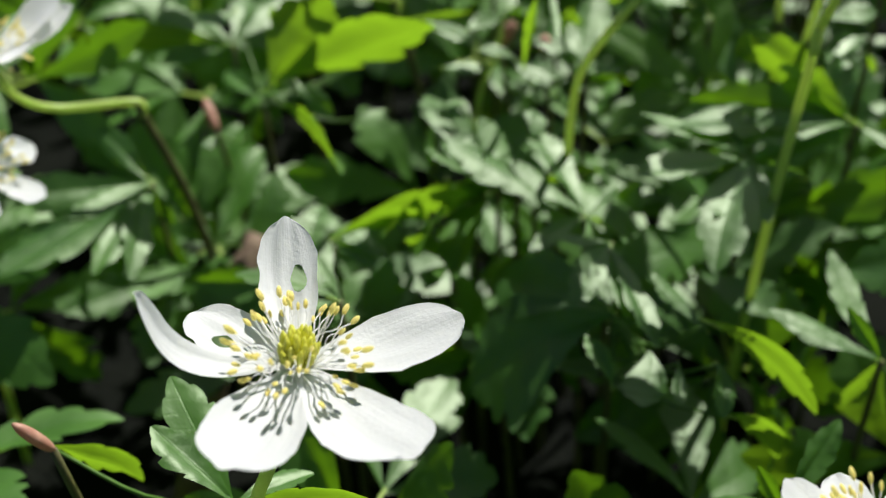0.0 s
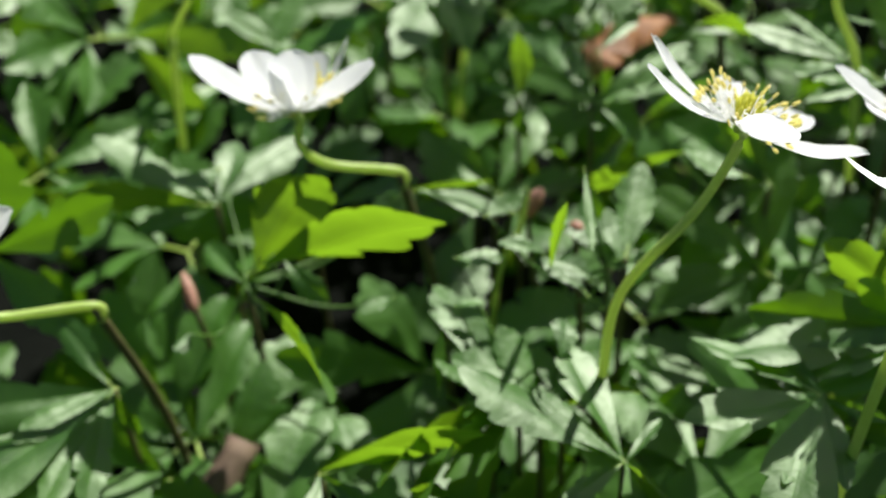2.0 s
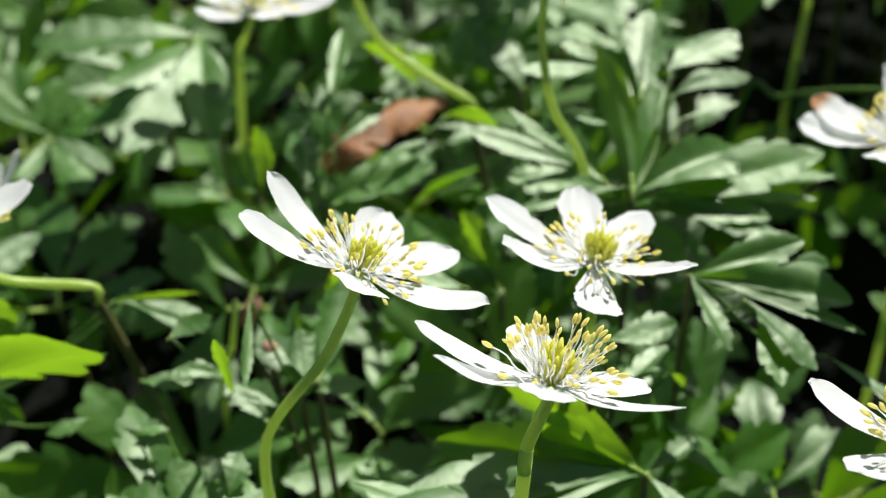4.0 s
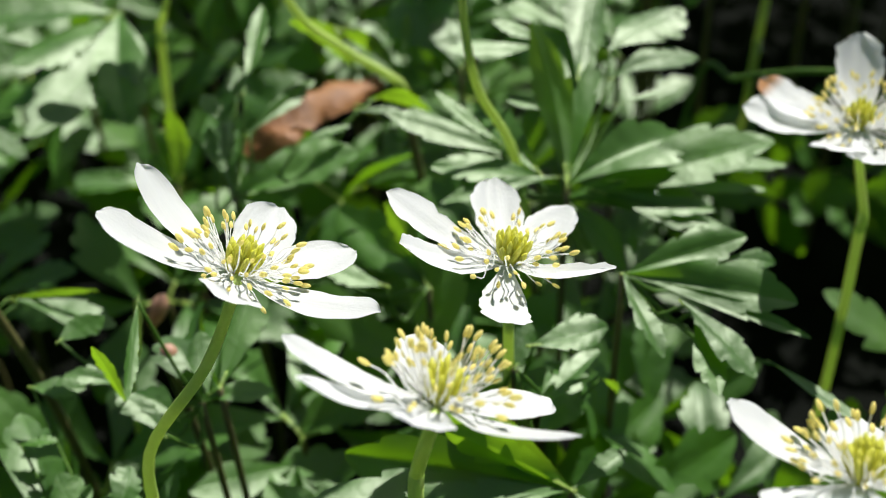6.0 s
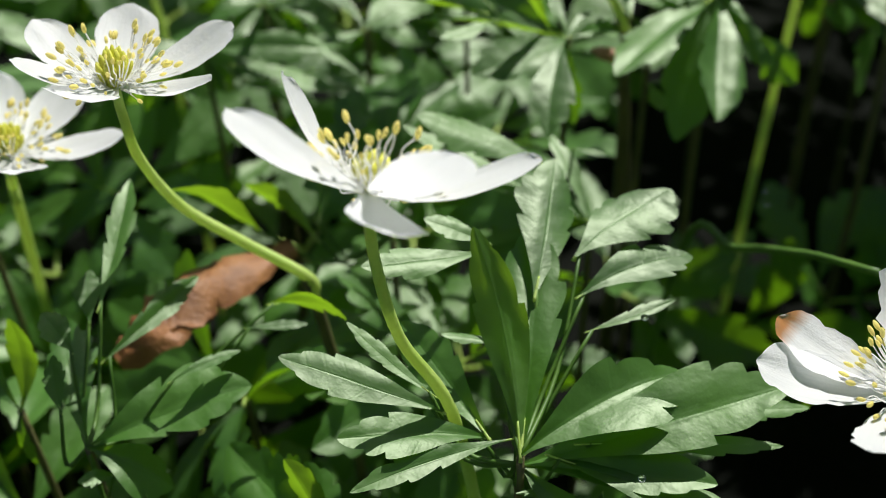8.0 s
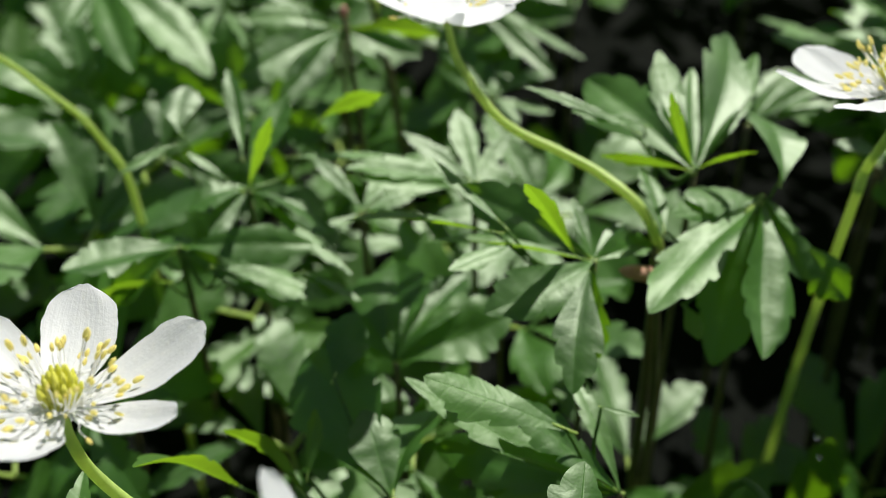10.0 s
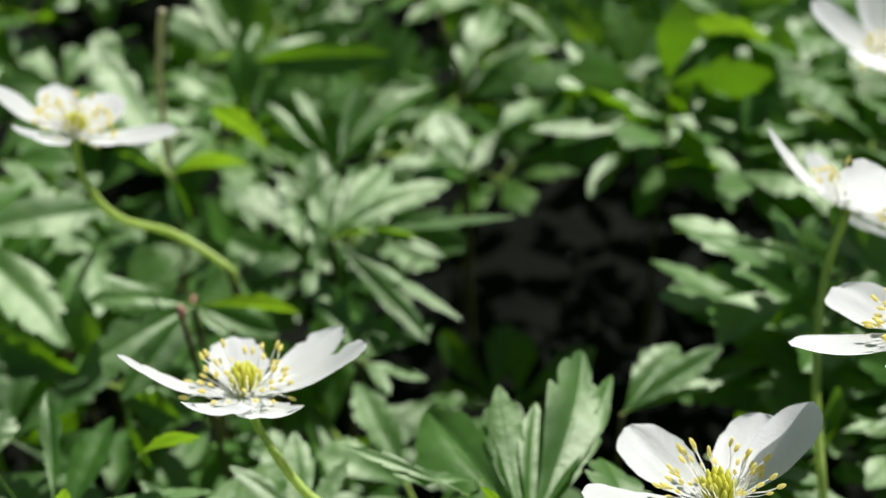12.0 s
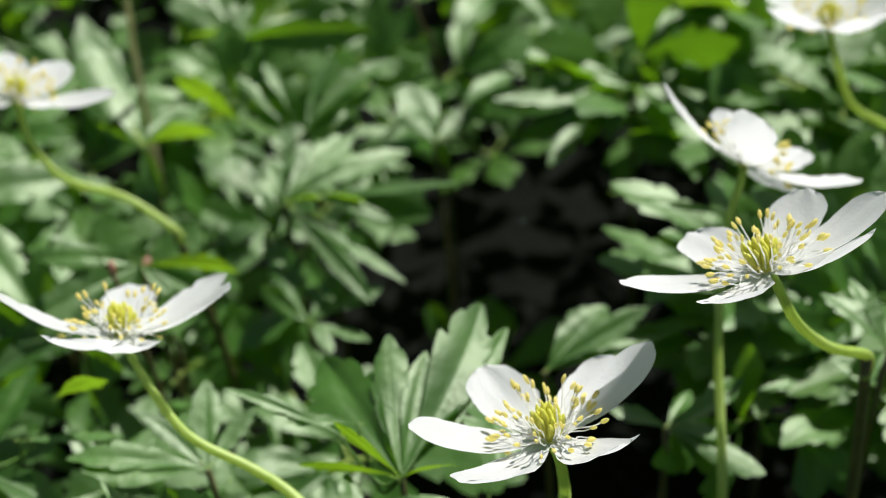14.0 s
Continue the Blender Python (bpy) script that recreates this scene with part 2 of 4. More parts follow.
def leaf_mesh(name, seed, mat, spread=58, cut=0.5, droop=0.2):
    """A leaf of unit length along +y on a short stalk, facing +z: one middle leaflet and two deeply split side ones."""
    rng = random.Random(seed)
    bm = bmesh.new()
    uv = bm.loops.layers.uv.new("UVMap")
    stalk = rng.uniform(0.14, 0.22)
    crease = 0.25 if seed % 2 else 0.55
    tube(bm, spline([(0, 0, 0), (0, stalk * 0.5, 0.01), (0, stalk, 0.012)], 3), 0.011, 0.009, 6, 1)
    top = Matrix.Translation((0, stalk - 0.02, 0.012))
    rest = 1 - stalk
    leaflet(bm, uv, top, rest, rest * rng.uniform(0.16, 0.21), rng, 2, cut + 0.3, crease, droop)
    for side in (-1, 1):
        a = radians(side * (spread + rng.uniform(-7, 7)))
        m = top @ Matrix.Rotation(a, 4, "Z") @ Matrix.Rotation(radians(rng.uniform(-18, 18)), 4, "Y") @ Matrix.Rotation(radians(rng.uniform(-4, 14)), 4, "X")
        leaflet(bm, uv, m, rest * rng.uniform(0.74, 0.86), rest * rng.uniform(0.15, 0.2), rng, 1, cut + 0.45, crease, droop * 1.2, side * 0.3)
    return finish_leaf(name, bm, mat)


def blade_mesh(name, seed, mat, cut=0.45, droop=0.2, fold=0.6):
    """A single leaflet of unit length along +y, facing +z."""
    rng = random.Random(seed)
    bm = bmesh.new()
    uv = bm.loops.layers.uv.new("UVMap")
    leaflet(bm, uv, Matrix.Translation((0, 0, 0)), 1.0, rng.uniform(0.125, 0.185), rng, 1 + seed % 2, cut + 0.12, fold, droop, rng.uniform(-0.2, 0.2), 40, 5)
    tube(bm, spline([(0, -0.02, -0.008), (0, 0.05, -0.004), (0, 0.14, 0.0)], 3), 0.009, 0.005, 6, 1)
    return finish_leaf(name, bm, mat)


LEAVES = [leaf_mesh("leaf", 11 + i, LEAF, 50 + 5 * (i % 4), 0.3 + 0.06 * (i % 3), 0.05 + 0.07 * (i % 4)) for i in range(8)]
FRESH = [leaf_mesh("leaf", 41 + i, LEAF_BRIGHT, 48 + 6 * i, 0.42, 0.12 + 0.08 * i) for i in range(3)]
BLADES = [blade_mesh("leaflet", 61 + i, LEAF, 0.36 + 0.05 * (i % 4), 0.06 + 0.1 * (i % 4)) for i in range(9)]
BLADES_OPEN = [blade_mesh("leaflet", 121 + i, LEAF, 0.38 + 0.05 * (i % 4), -0.04 + 0.09 * (i % 4), 0.12 + 0.09 * (i % 4)) for i in range(9)]
BLADES_FRESH = [blade_mesh("leaflet", 81 + i, LEAF_BRIGHT, 0.35 + 0.05 * i, 0.1 + 0.08 * i) for i in range(4)]


def stalk_of(plant, at):
    bm = bmesh.new()
    tube(bm, spline([(0.004, -0.003, 0), (0.002, 0.002, at.z * 0.5), (0, 0, at.z)], 4), 0.0008, 0.0006, 7)
    part("stalk", bm, STALK, plant)


def tilt(rng, level):
    """Which way a leaf faces: level ones lie open to the sky, the others hang steeply."""
    if level:
        return (0.18 + rng.uniform(-0.22, 0.22), -0.12 + rng.uniform(-0.22, 0.22), 1)
    if rng.random() < 0.8:
        return (rng.uniform(-0.35, 0.15), rng.uniform(-1.9, -0.85), 1)
    return (rng.uniform(-0.9, -0.55), rng.uniform(-0.3, 0.4), 1)


def foliage(node_at, tips, kind=0, fresh=(), level=(), label=""):
    """A plant without a flower: a stalk from the soil and leaflets that reach from its top to the given tips."""
    at = Vector(node_at)
    rng = random.Random(kind * 13 + 1)
    plant = new("anemone_plant")
    plant.location = (at.x, at.y, 0)
    words = "bright yellow-green" if len(fresh) * 2 > len(tips) else "glossy dark green" if kind % 2 else "mid green"
    tagged(plant, label or words + " toothed anemone leaves round a thin reddish stalk", "plant", "anemone plants of the woodland floor")
    stalk_of(plant, at)
    for i, tip in enumerate(tips):
        tip = Vector(tip)
        pool = BLADES_FRESH if i in fresh else BLADES_OPEN if i in level else BLADES
        up = (rng.uniform(-0.35, 0.35), 1, rng.uniform(0.1, 0.4)) if i in fresh else tilt(rng, i in level)
        attach("leaflet", pool[(kind + i * 4) % len(pool)], plant, "", basis(at - plant.location, tip - at, up, (tip - at).length))
    return plant


STYLE_WORDS = {"s": "satin mid green", "d": "shaded deep green", "m": "matt mid green", "g": "bright yellow-green", "e": "thin fresh green"}


def grow(node_at, leaflets, seed=0):
    """A leafy plant: a reddish stalk from the soil to a node, and lobes that reach from it, or from the end of a petiole, to their tips.
    Each lobe turns its face as it grew: s to the sky, d steeply forwards, m to one side, g against the light, e flat like a shelf."""
    at = Vector(node_at)
    rng = random.Random(seed * 29 + 5)
    plant = new("anemone_plant")
    plant.location = (at.x, at.y, 0)
    styles = [style for style, *_ in leaflets]
    words = STYLE_WORDS[max(sorted(set(styles)), key=styles.count)]
    tagged(plant, words + " lobed anemone leaves spreading from a reddish stalk", "plant", "anemone plants of the woodland floor")
    stalk_of(plant, at)
    for i, (style, ratio, base, tip) in enumerate(leaflets):
        base, tip = Vector(base or node_at), Vector(tip)
        jog = [rng.uniform(-1, 1) for _ in range(3)]
        if style == "s":
            up = (0.2 + 0.16 * jog[0], -0.14 + 0.16 * jog[1], 1)
        elif style == "d":
            up = (-0.4 + 0.3 * jog[0], -0.5 + 0.3 * jog[1], 1)
        elif style == "m":
            up = (0.55 * (1 if jog[0] > -0.3 else -1), -0.3 + 0.2 * jog[1], 1)
        elif style == "g":
            up = (0.3 * jog[0], 1, 0.25 + 0.15 * jog[1])
        else:
            up = (0.15 * jog[0], 0.6 + 0.12 * jog[1], 1)
        pool = BLADES_FRESH if style in "ge" else BLADES_OPEN if style == "s" else BLADES
        length = (tip - base).length
        turned = basis(base - plant.location, tip - base, up) @ Matrix.Diagonal((length * ratio / 0.15, length, length * ratio / 0.15, 1))
        attach("leaflet", pool[(seed * 5 + i * 4) % len(pool)], plant, "", turned)
        if (base - at).length > 0.004:
            bm = bmesh.new()
            foot, end = at - plant.location, base - plant.location
            tube(bm, spline([foot, foot.lerp(end, 0.5) - Vector((0.002 * jog[2], 0.002 * jog[1], 0.006 + 0.003 * jog[0])), end + (tip - base) * 0.06], 4), 0.0004, 0.00025, 6)
            part("petiole", bm, PETIOLE_AND_SHADED_STEM, plant)
    return plant


def whorl_leaves(rng, at, count=3, open_share=0.28):
    """Poses of the leaves of a plain whorl, from the plant's foot."""
    turn = rng.uniform(0, math.tau)
    poses = []
    for k in range(count):
        a = turn + k * math.tau / count + rng.uniform(-0.3, 0.3)
        size, up = rng.uniform(0.03, 0.046), rng.uniform(-0.05, 0.6)
        way = Vector((math.cos(a), math.sin(a), up)).normalized()
        poses.append(basis((0, 0, at), way, tilt(rng, rng.random() < open_share), size))
    return poses


# ---- flowers ----
def stamen_meshes(seed):
    """A filament of unit length along +z and the anther on its end."""
    rng = random.Random(seed)
    bend = rng.uniform(-0.16, 0.16)
    line = spline([(0, 0, 0), (bend, 0.04, 0.35), (-bend * 0.3, 0.02, 0.7), (bend * 0.5, 0, 1)], 3)
    way = Vector((rng.uniform(-0.3, 0.3), rng.uniform(-0.2, 0.3), 1)).normalized()
    made = []
    for name, mat in (("stamen", FILAMENT), ("anther", ANTHER)):
        bm = bmesh.new()
        if name == "stamen":
            tube(bm, line, 0.02, 0.014, 5)
        else:
            pod(bm, line[-1] - way * 0.05, line[-1] + way * 0.19, 0.058, 7, 5, 0, 0.8)
        data = bpy.data.meshes.new(name)
        bm.to_mesh(data)
        bm.free()
        data.materials.append(mat)
        data.shade_smooth()
        made.append(data)
    return made


STAMENS = [stamen_meshes(i) for i in range(6)]


def petal(plant, foot, tip, axis, width, seed, hole=None, worn=0.0, label="", mat=None, sag=0.09):
    rng = random.Random(seed)
    way = tip - foot
    length = way.length
    m = basis(foot, way, axis)
    cols, rows = (84, 120) if hole else (10, 16)
    bm = bmesh.new()
    uv = bm.loops.layers.uv.new("UVMap")
    grid = []
    shift, wave = rng.uniform(0, 50), rng.uniform(0.6, 1.4)
    twist = rng.uniform(-0.12, 0.12)
    for j in range(rows + 1):
        s = 1 - (1 - j / rows) ** 1.5
        w = width * (0.2 + 0.8 * math.sin(math.pi * 0.5 * min(1, s / 0.62)) ** 1.2) if s < 0.62 else width * math.sqrt(max(0, 1 - 0.9 * ((s - 0.62) / 0.38) ** 3.0))
        line = []
        for i in range(cols + 1):
            u = 2 * i / cols - 1
            edge = abs(u) ** 3
            ww = w * (1 + 0.05 * noise.noise((u * 1.5 + shift, s * 3, 2)) * (1 + edge) + worn * edge * 0.5 * noise.noise((u * 2 + shift, s * 11, 7)))
            x = u * ww
            y = s * length * (1 - 0.035 * abs(u) ** 2.2 * s ** 3 + 0.008 * noise.noise((u * 2.5 + shift, 5, s)) * s)
            z = 0.24 * ww * u * u * wave * (1 - 0.8 * s ** 5) - sag * length * math.sin(math.pi * s) + 0.03 * length * noise.noise((u * 1.3 + shift, s * 2.4, 0)) * s
            z += 0.006 * length * math.sin(u * 9 + shift) * math.sin(math.pi * s) + twist * x * s
            line.append((bm.verts.new(m @ Vector((x, y, z))), (u * 0.5, s)))
        grid.append(line)
    for r0, r1 in zip(grid, grid[1:]):
        for i in range(cols):
            four = (r0[i], r0[i + 1], r1[i + 1], r1[i])
            if hole:
                cu, cs, ru, rs = hole
                mid = [sum(c[k] for _, c in four) / 4 for k in (0, 1)]
                if ((mid[0] - cu) / ru) ** 2 + ((mid[1] - cs) / rs) ** 2 + 0.4 * noise.noise((mid[0] * 9, mid[1] * 9, shift)) < 1:
                    continue
            face = bm.faces.new([v for v, _ in four])
            for loop, (_, c) in zip(face.loops, four):
                loop[uv].uv = c
    loose = [v for v in bm.verts if not v.link_faces]
    bmesh.ops.delete(bm, geom=loose, context="VERTS")
    return part("petal", bm, mat or PETAL, plant, label)


def anemone(foot, axis, tips, stem, seed=0, stamens=70, width=0.225, holes=None, burnt=None, widths=(1, 1, 1, 1, 1, 1), label="white wood anemone flower with yellow stamens on a thin green stem", rise=1.0, low=False, sags=None):
    """A flowering plant: stalk, whorl of leaves, flower stem, petals, pistil and stamens."""
    rng = random.Random(seed * 7 + 3)
    foot, axis = Vector(foot), Vector(axis).normalized()
    end = Vector(stem[-1])
    run = (end - Vector(stem[-2]) if len(stem) > 1 else end - foot) * Vector((1, 1, 0))
    run = run.normalized() * min(run.length * 0.9, 0.014) if run.length > 1e-4 else Vector((0.004, 0.002, 0))
    plant = new("wood_anemone")
    plant.location = (end.x + run.x, end.y + run.y, 0)
    tagged(plant, label, "flower", "wood anemone flowers")
    o = plant.location
    bm = bmesh.new()
    line = [foot - axis * 0.0006 - o] + [Vector(p) - o for p in stem]
    down = [line[-1], end + run * 0.6 - o - Vector((0, 0, end.z * 0.3)), end + run * 0.9 - o - Vector((0, 0, end.z * 0.65)), Vector((0, 0, 0))]
    if len(line) > 1:
        line.append(line[-1] + (down[1] - line[-1]) * 0.12)
    tube(bm, spline(line, 6), 0.00066, 0.00098, 10)
    part("flower_stem", bm, STEM, plant)
    bm = bmesh.new()
    tube(bm, spline(down, 6), 0.00094, 0.001, 8)
    part("stalk", bm, STALK if len(stem) > 3 else STEM, plant)
    for i, tip in enumerate(tips):
        tip = Vector(tip) - o
        f = foot - o
        out = (tip - f) - axis * (tip - f).dot(axis)
        start = f + out.normalized() * 0.0009
        wide = (tip - f).length * width * widths[i] * rng.uniform(0.93, 1.07)
        petal(plant, start, tip, axis, wide, seed * 11 + i, (holes or {}).get(i), 0.5 if seed % 3 == 0 else 0.15,
              "white petal with a brown tip" if i == burnt else "", PETAL_BURNT if i == burnt else None, (sags or {}).get(i, 0.09))
    # pistil: a dome of small pointed carpels
    bm = bmesh.new()
    frame_m = basis(foot - o, axis.orthogonal(), axis)
    pod(bm, frame_m @ Vector((0, 0, -0.0006)), frame_m @ Vector((0, 0, 0.0036)), 0.0016, 9, 6)
    for i in range(24):
        a = i * 2.39996
        h = (i + 0.5) / 24
        r = 0.0019 * math.sqrt(1 - h * h * 0.92)
        base = Vector((math.cos(a) * r * 0.8, math.sin(a) * r * 0.8, 0.0004 + 0.0018 * h))
        lean = Vector((math.cos(a) * (1 - h) * 0.34, math.sin(a) * (1 - h) * 0.34, 0.8 + 0.3 * h)).normalized()
        pod(bm, frame_m @ base, frame_m @ (base + lean * rng.uniform(0.0027, 0.0036)), 0.00048, 6, 4)
    tagged(part("pistil", bm, PISTIL, plant), kind="stuff")
    for i in range(stamens):
        a = i * 2.39996 + rng.uniform(-0.3, 0.3)
        h = (i + 0.5) / stamens
        tilt = radians(24 + 58 * (1 - h) + rng.uniform(-9, 9))
        way = Vector((math.cos(a) * math.sin(tilt), math.sin(a) * math.sin(tilt), math.cos(tilt) * rise))
        at = Vector((math.cos(a) * 0.0019, math.sin(a) * 0.0019, 0.0002 + 0.0008 * h))
        size = rng.uniform(0.0044, 0.0068)
        m = frame_m @ basis(at, way.orthogonal(), way, size)
        attach("anther", STAMENS[i % 6][1], attach("stamen", STAMENS[i % 6][0], plant, "", m))
    for i, m in enumerate(whorl_leaves(rng, min(end.z, 0.03 if low else 0.05), 3, 0.0 if low else 0.1)):
        attach("leaf", LEAVES[(seed + i * 3) % 8], plant, "", m)
    return plant


# ---- ground ----
bm = bmesh.new()
size, n = 1.6, 90
for ix in range(n + 1):
    for iy in range(n + 1):
        x, y = (ix / n - 0.5) * size, (iy / n - 0.5) * size + 0.25
        bm.verts.new((x, y, -0.006 + 0.012 * noise.noise((x * 9, y * 9, 0)) + 0.004 * noise.noise((x * 40, y * 40, 3))))
bm.verts.ensure_lookup_table()
for ix in range(n):
    for iy in range(n):
        a = ix * (n + 1) + iy
        bm.faces.new([bm.verts[k] for k in (a, a + n + 1, a + n + 2, a + 1)])
rim = [e for e in bm.edges if e.is_boundary]
wide = bmesh.ops.extrude_edge_only(bm, edges=rim)
for v in [g for g in wide["geom"] if isinstance(g, bmesh.types.BMVert)]:
    v.co = Vector((v.co.x * 40, (v.co.y - 0.25) * 40, -0.01))
tagged(part("ground", bm, SOIL), "bare woodland soil, blackened to stand in for the shade under the plants", "ground", kind="structure")

# ---- flowers, one after another along the way ----
anemone((-0.0893, -0.0070, 0.1424), (0.11, 0.08, 0.99), [(-0.0919, 0.0123, 0.1485), (-0.1027, 0.0025, 0.1419), (-0.1057, -0.0082, 0.1545), (-0.0945, -0.0262, 0.1472), (-0.0755, -0.0220, 0.1443), (-0.0703, 0.0006, 0.1429)],
    [(-0.0925, -0.0108, 0.1314), (-0.0950, -0.0112, 0.1242)], seed=1, rise=0.75, sags={2: 0.26}, widths=(0.76, 1.1, 0.55, 1.2, 1.2, 1), holes={0: (0.17, 0.6, 0.13, 0.085), 1: (-0.1, 0.62, 0.14, 0.09)}, label="white wood anemone flower, two petals eaten into holes")
anemone((-0.0305, 0.1039, 0.1450), (0.39, 0.27, 0.88), [(-0.0432, 0.1143, 0.1543), (-0.0453, 0.1013, 0.1564), (-0.0273, 0.1221, 0.1411), (-0.0170, 0.1157, 0.1392), (-0.0126, 0.0981, 0.1442), (-0.0280, 0.0885, 0.1555)],
    [(-0.0303, 0.1012, 0.1450), (-0.0354, 0.1006, 0.1319), (-0.0454, 0.1013, 0.1139), (-0.0466, 0.1029, 0.0932)], seed=2, rise=0.7, width=0.2)
anemone((0.0035, 0.1156, 0.1370), (0.22, 0.17, 0.96), [(-0.0127, 0.1205, 0.1452), (0.0020, 0.1330, 0.1381), (0.0132, 0.1300, 0.1353), (0.0161, 0.1061, 0.1445), (0.0027, 0.0987, 0.1416), (-0.0105, 0.1093, 0.1454)],
    [(0.0040, 0.1171, 0.1270), (0.0051, 0.1255, 0.1070)], seed=3, rise=0.5, width=0.195, stamens=56)
anemone((-0.0055, 0.0800, 0.1478), (0.26, 0.45, 0.85), [(-0.0220, 0.0830, 0.1548), (-0.0194, 0.0749, 0.1571), (-0.0078, 0.0964, 0.1422), (0.0075, 0.0884, 0.1397), (0.0088, 0.0712, 0.1528), (-0.0071, 0.0672, 0.1597)],
    [(-0.0060, 0.0771, 0.1478), (-0.0079, 0.0809, 0.1351)], seed=4, rise=1.5, width=0.2, stamens=80)
anemone((-0.0024, 0.1621, 0.1573), (0.19, 0.78, 0.59), [(-0.0165, 0.1608, 0.1695), (-0.0123, 0.1767, 0.1636), (0.0067, 0.1522, 0.1703), (0.0161, 0.1634, 0.1615), (0.0050, 0.1781, 0.1511), (0.0011, 0.1459, 0.1659)],
    [(-0.0022, 0.1652, 0.1453), (0.0005, 0.1668, 0.1309), (0.0072, 0.1670, 0.1169), (0.0121, 0.1693, 0.0869)], seed=5)
anemone((0.0625, 0.1580, 0.1300), (-0.12, 0.02, 0.99), [(0.0481, 0.1694, 0.1317), (0.0445, 0.1631, 0.1303), (0.0652, 0.1743, 0.1381), (0.0532, 0.1434, 0.1363), (0.0799, 0.1638, 0.1320), (0.0614, 0.1405, 0.1356)],
    [(0.0657, 0.1618, 0.1200), (0.0679, 0.1595, 0.1110)], seed=6, low=True, burnt=0, label="white wood anemone flower with one brown petal tip")
anemone((-0.0378, 0.1977, 0.1479), (0.04, 0.18, 0.98), [(-0.0386, 0.2161, 0.1496), (-0.0506, 0.2089, 0.1513), (-0.0229, 0.2075, 0.1517), (-0.0240, 0.1931, 0.1518), (-0.0400, 0.1831, 0.1568), (-0.0501, 0.1952, 0.1536)],
    [(-0.0372, 0.1965, 0.1439), (-0.0370, 0.2000, 0.1339), (-0.0327, 0.2018, 0.1239), (-0.0247, 0.2021, 0.1169), (-0.0144, 0.2001, 0.1109)], seed=7)
anemone((-0.0606, 0.2123, 0.1258), (0.13, 0.10, 0.99), [(-0.0433, 0.2170, 0.1263), (-0.0533, 0.2290, 0.1280), (-0.0664, 0.2294, 0.1294), (-0.0761, 0.2143, 0.1326), (-0.0700, 0.2013, 0.1309), (-0.0532, 0.1997, 0.1322)],
    [(-0.0620, 0.2146, 0.1208), (-0.0682, 0.2294, 0.1058)], seed=8)
anemone((0.0062, 0.2814, 0.1484), (-0.04, 0.41, 0.91), [(-0.0106, 0.2786, 0.1593), (0.0016, 0.3003, 0.1427), (0.0196, 0.2966, 0.1484), (0.0244, 0.2830, 0.1570), (0.0137, 0.2667, 0.1600), (0.0034, 0.2663, 0.1615)],
    [(0.0084, 0.2797, 0.1414), (0.0155, 0.2740, 0.1340), (0.0255, 0.2708, 0.1300), (0.0317, 0.2678, 0.1280), (0.0379, 0.2632, 0.1250), (0.0421, 0.2633, 0.1170)], seed=9, stamens=48, rise=0.75)
anemone((0.0722, 0.2577, 0.1511), (-0.19, 0.32, 0.93), [(0.0531, 0.2557, 0.1557), (0.0622, 0.2745, 0.1484), (0.0817, 0.2751, 0.1505), (0.0865, 0.2696, 0.1580), (0.0811, 0.2453, 0.1638), (0.0607, 0.2436, 0.1588)],
    [(0.0736, 0.2572, 0.1471), (0.0748, 0.2661, 0.1305)], seed=10, low=True)
anemone((0.1013, 0.2725, 0.1686), (-0.33, 0.38, 0.86), [(0.0817, 0.2715, 0.1674), (0.0935, 0.2894, 0.1622), (0.1094, 0.2904, 0.1692), (0.1179, 0.2794, 0.1766), (0.1107, 0.2627, 0.1829), (0.0921, 0.2571, 0.1768)],
    [(0.1031, 0.2742, 0.1656), (0.1090, 0.2803, 0.1522), (0.1164, 0.2855, 0.1422), (0.1236, 0.2889, 0.1372)], seed=11, low=True)
anemone((0.1074, 0.3241, 0.1500), (0.51, 0.48, 0.71), [(0.0936, 0.3334, 0.1611), (0.1077, 0.3442, 0.1485), (0.1069, 0.3137, 0.1667), (0.1265, 0.3173, 0.1511), (0.1190, 0.3344, 0.1378), (0.1209, 0.3379, 0.1437)],
    [(0.1077, 0.3246, 0.1480), (0.1054, 0.3212, 0.1360), (0.1042, 0.3103, 0.1210), (0.1042, 0.2982, 0.1100), (0.1039, 0.2884, 0.1030)], seed=12, low=True)
anemone((-0.0358, 0.3563, 0.1450), (0.26, 0.31, 0.91), [(-0.0154, 0.3588, 0.1446), (-0.0506, 0.3595, 0.1544), (-0.0395, 0.3401, 0.1564), (-0.0323, 0.3767, 0.1421), (-0.0439, 0.3752, 0.1451), (-0.0239, 0.3489, 0.1486)],
    [(-0.0363, 0.3578, 0.1420), (-0.0359, 0.3578, 0.1330), (-0.0307, 0.3585, 0.1230), (-0.0206, 0.3629, 0.1150), (-0.0092, 0.3586, 0.1090)], seed=13)
anemone((0.1316, 0.3737, 0.1500), (-0.11, 0.06, 0.99), [(0.1154, 0.3870, 0.1581), (0.1304, 0.3947, 0.1602), (0.1427, 0.3913, 0.1606), (0.1503, 0.3735, 0.1633), (0.1356, 0.3552, 0.1622), (0.1183, 0.3615, 0.1604)],
    [(0.1314, 0.3719, 0.1500), (0.1354, 0.3772, 0.1400), (0.1400, 0.3748, 0.1300), (0.1510, 0.3807, 0.1200)], seed=14)
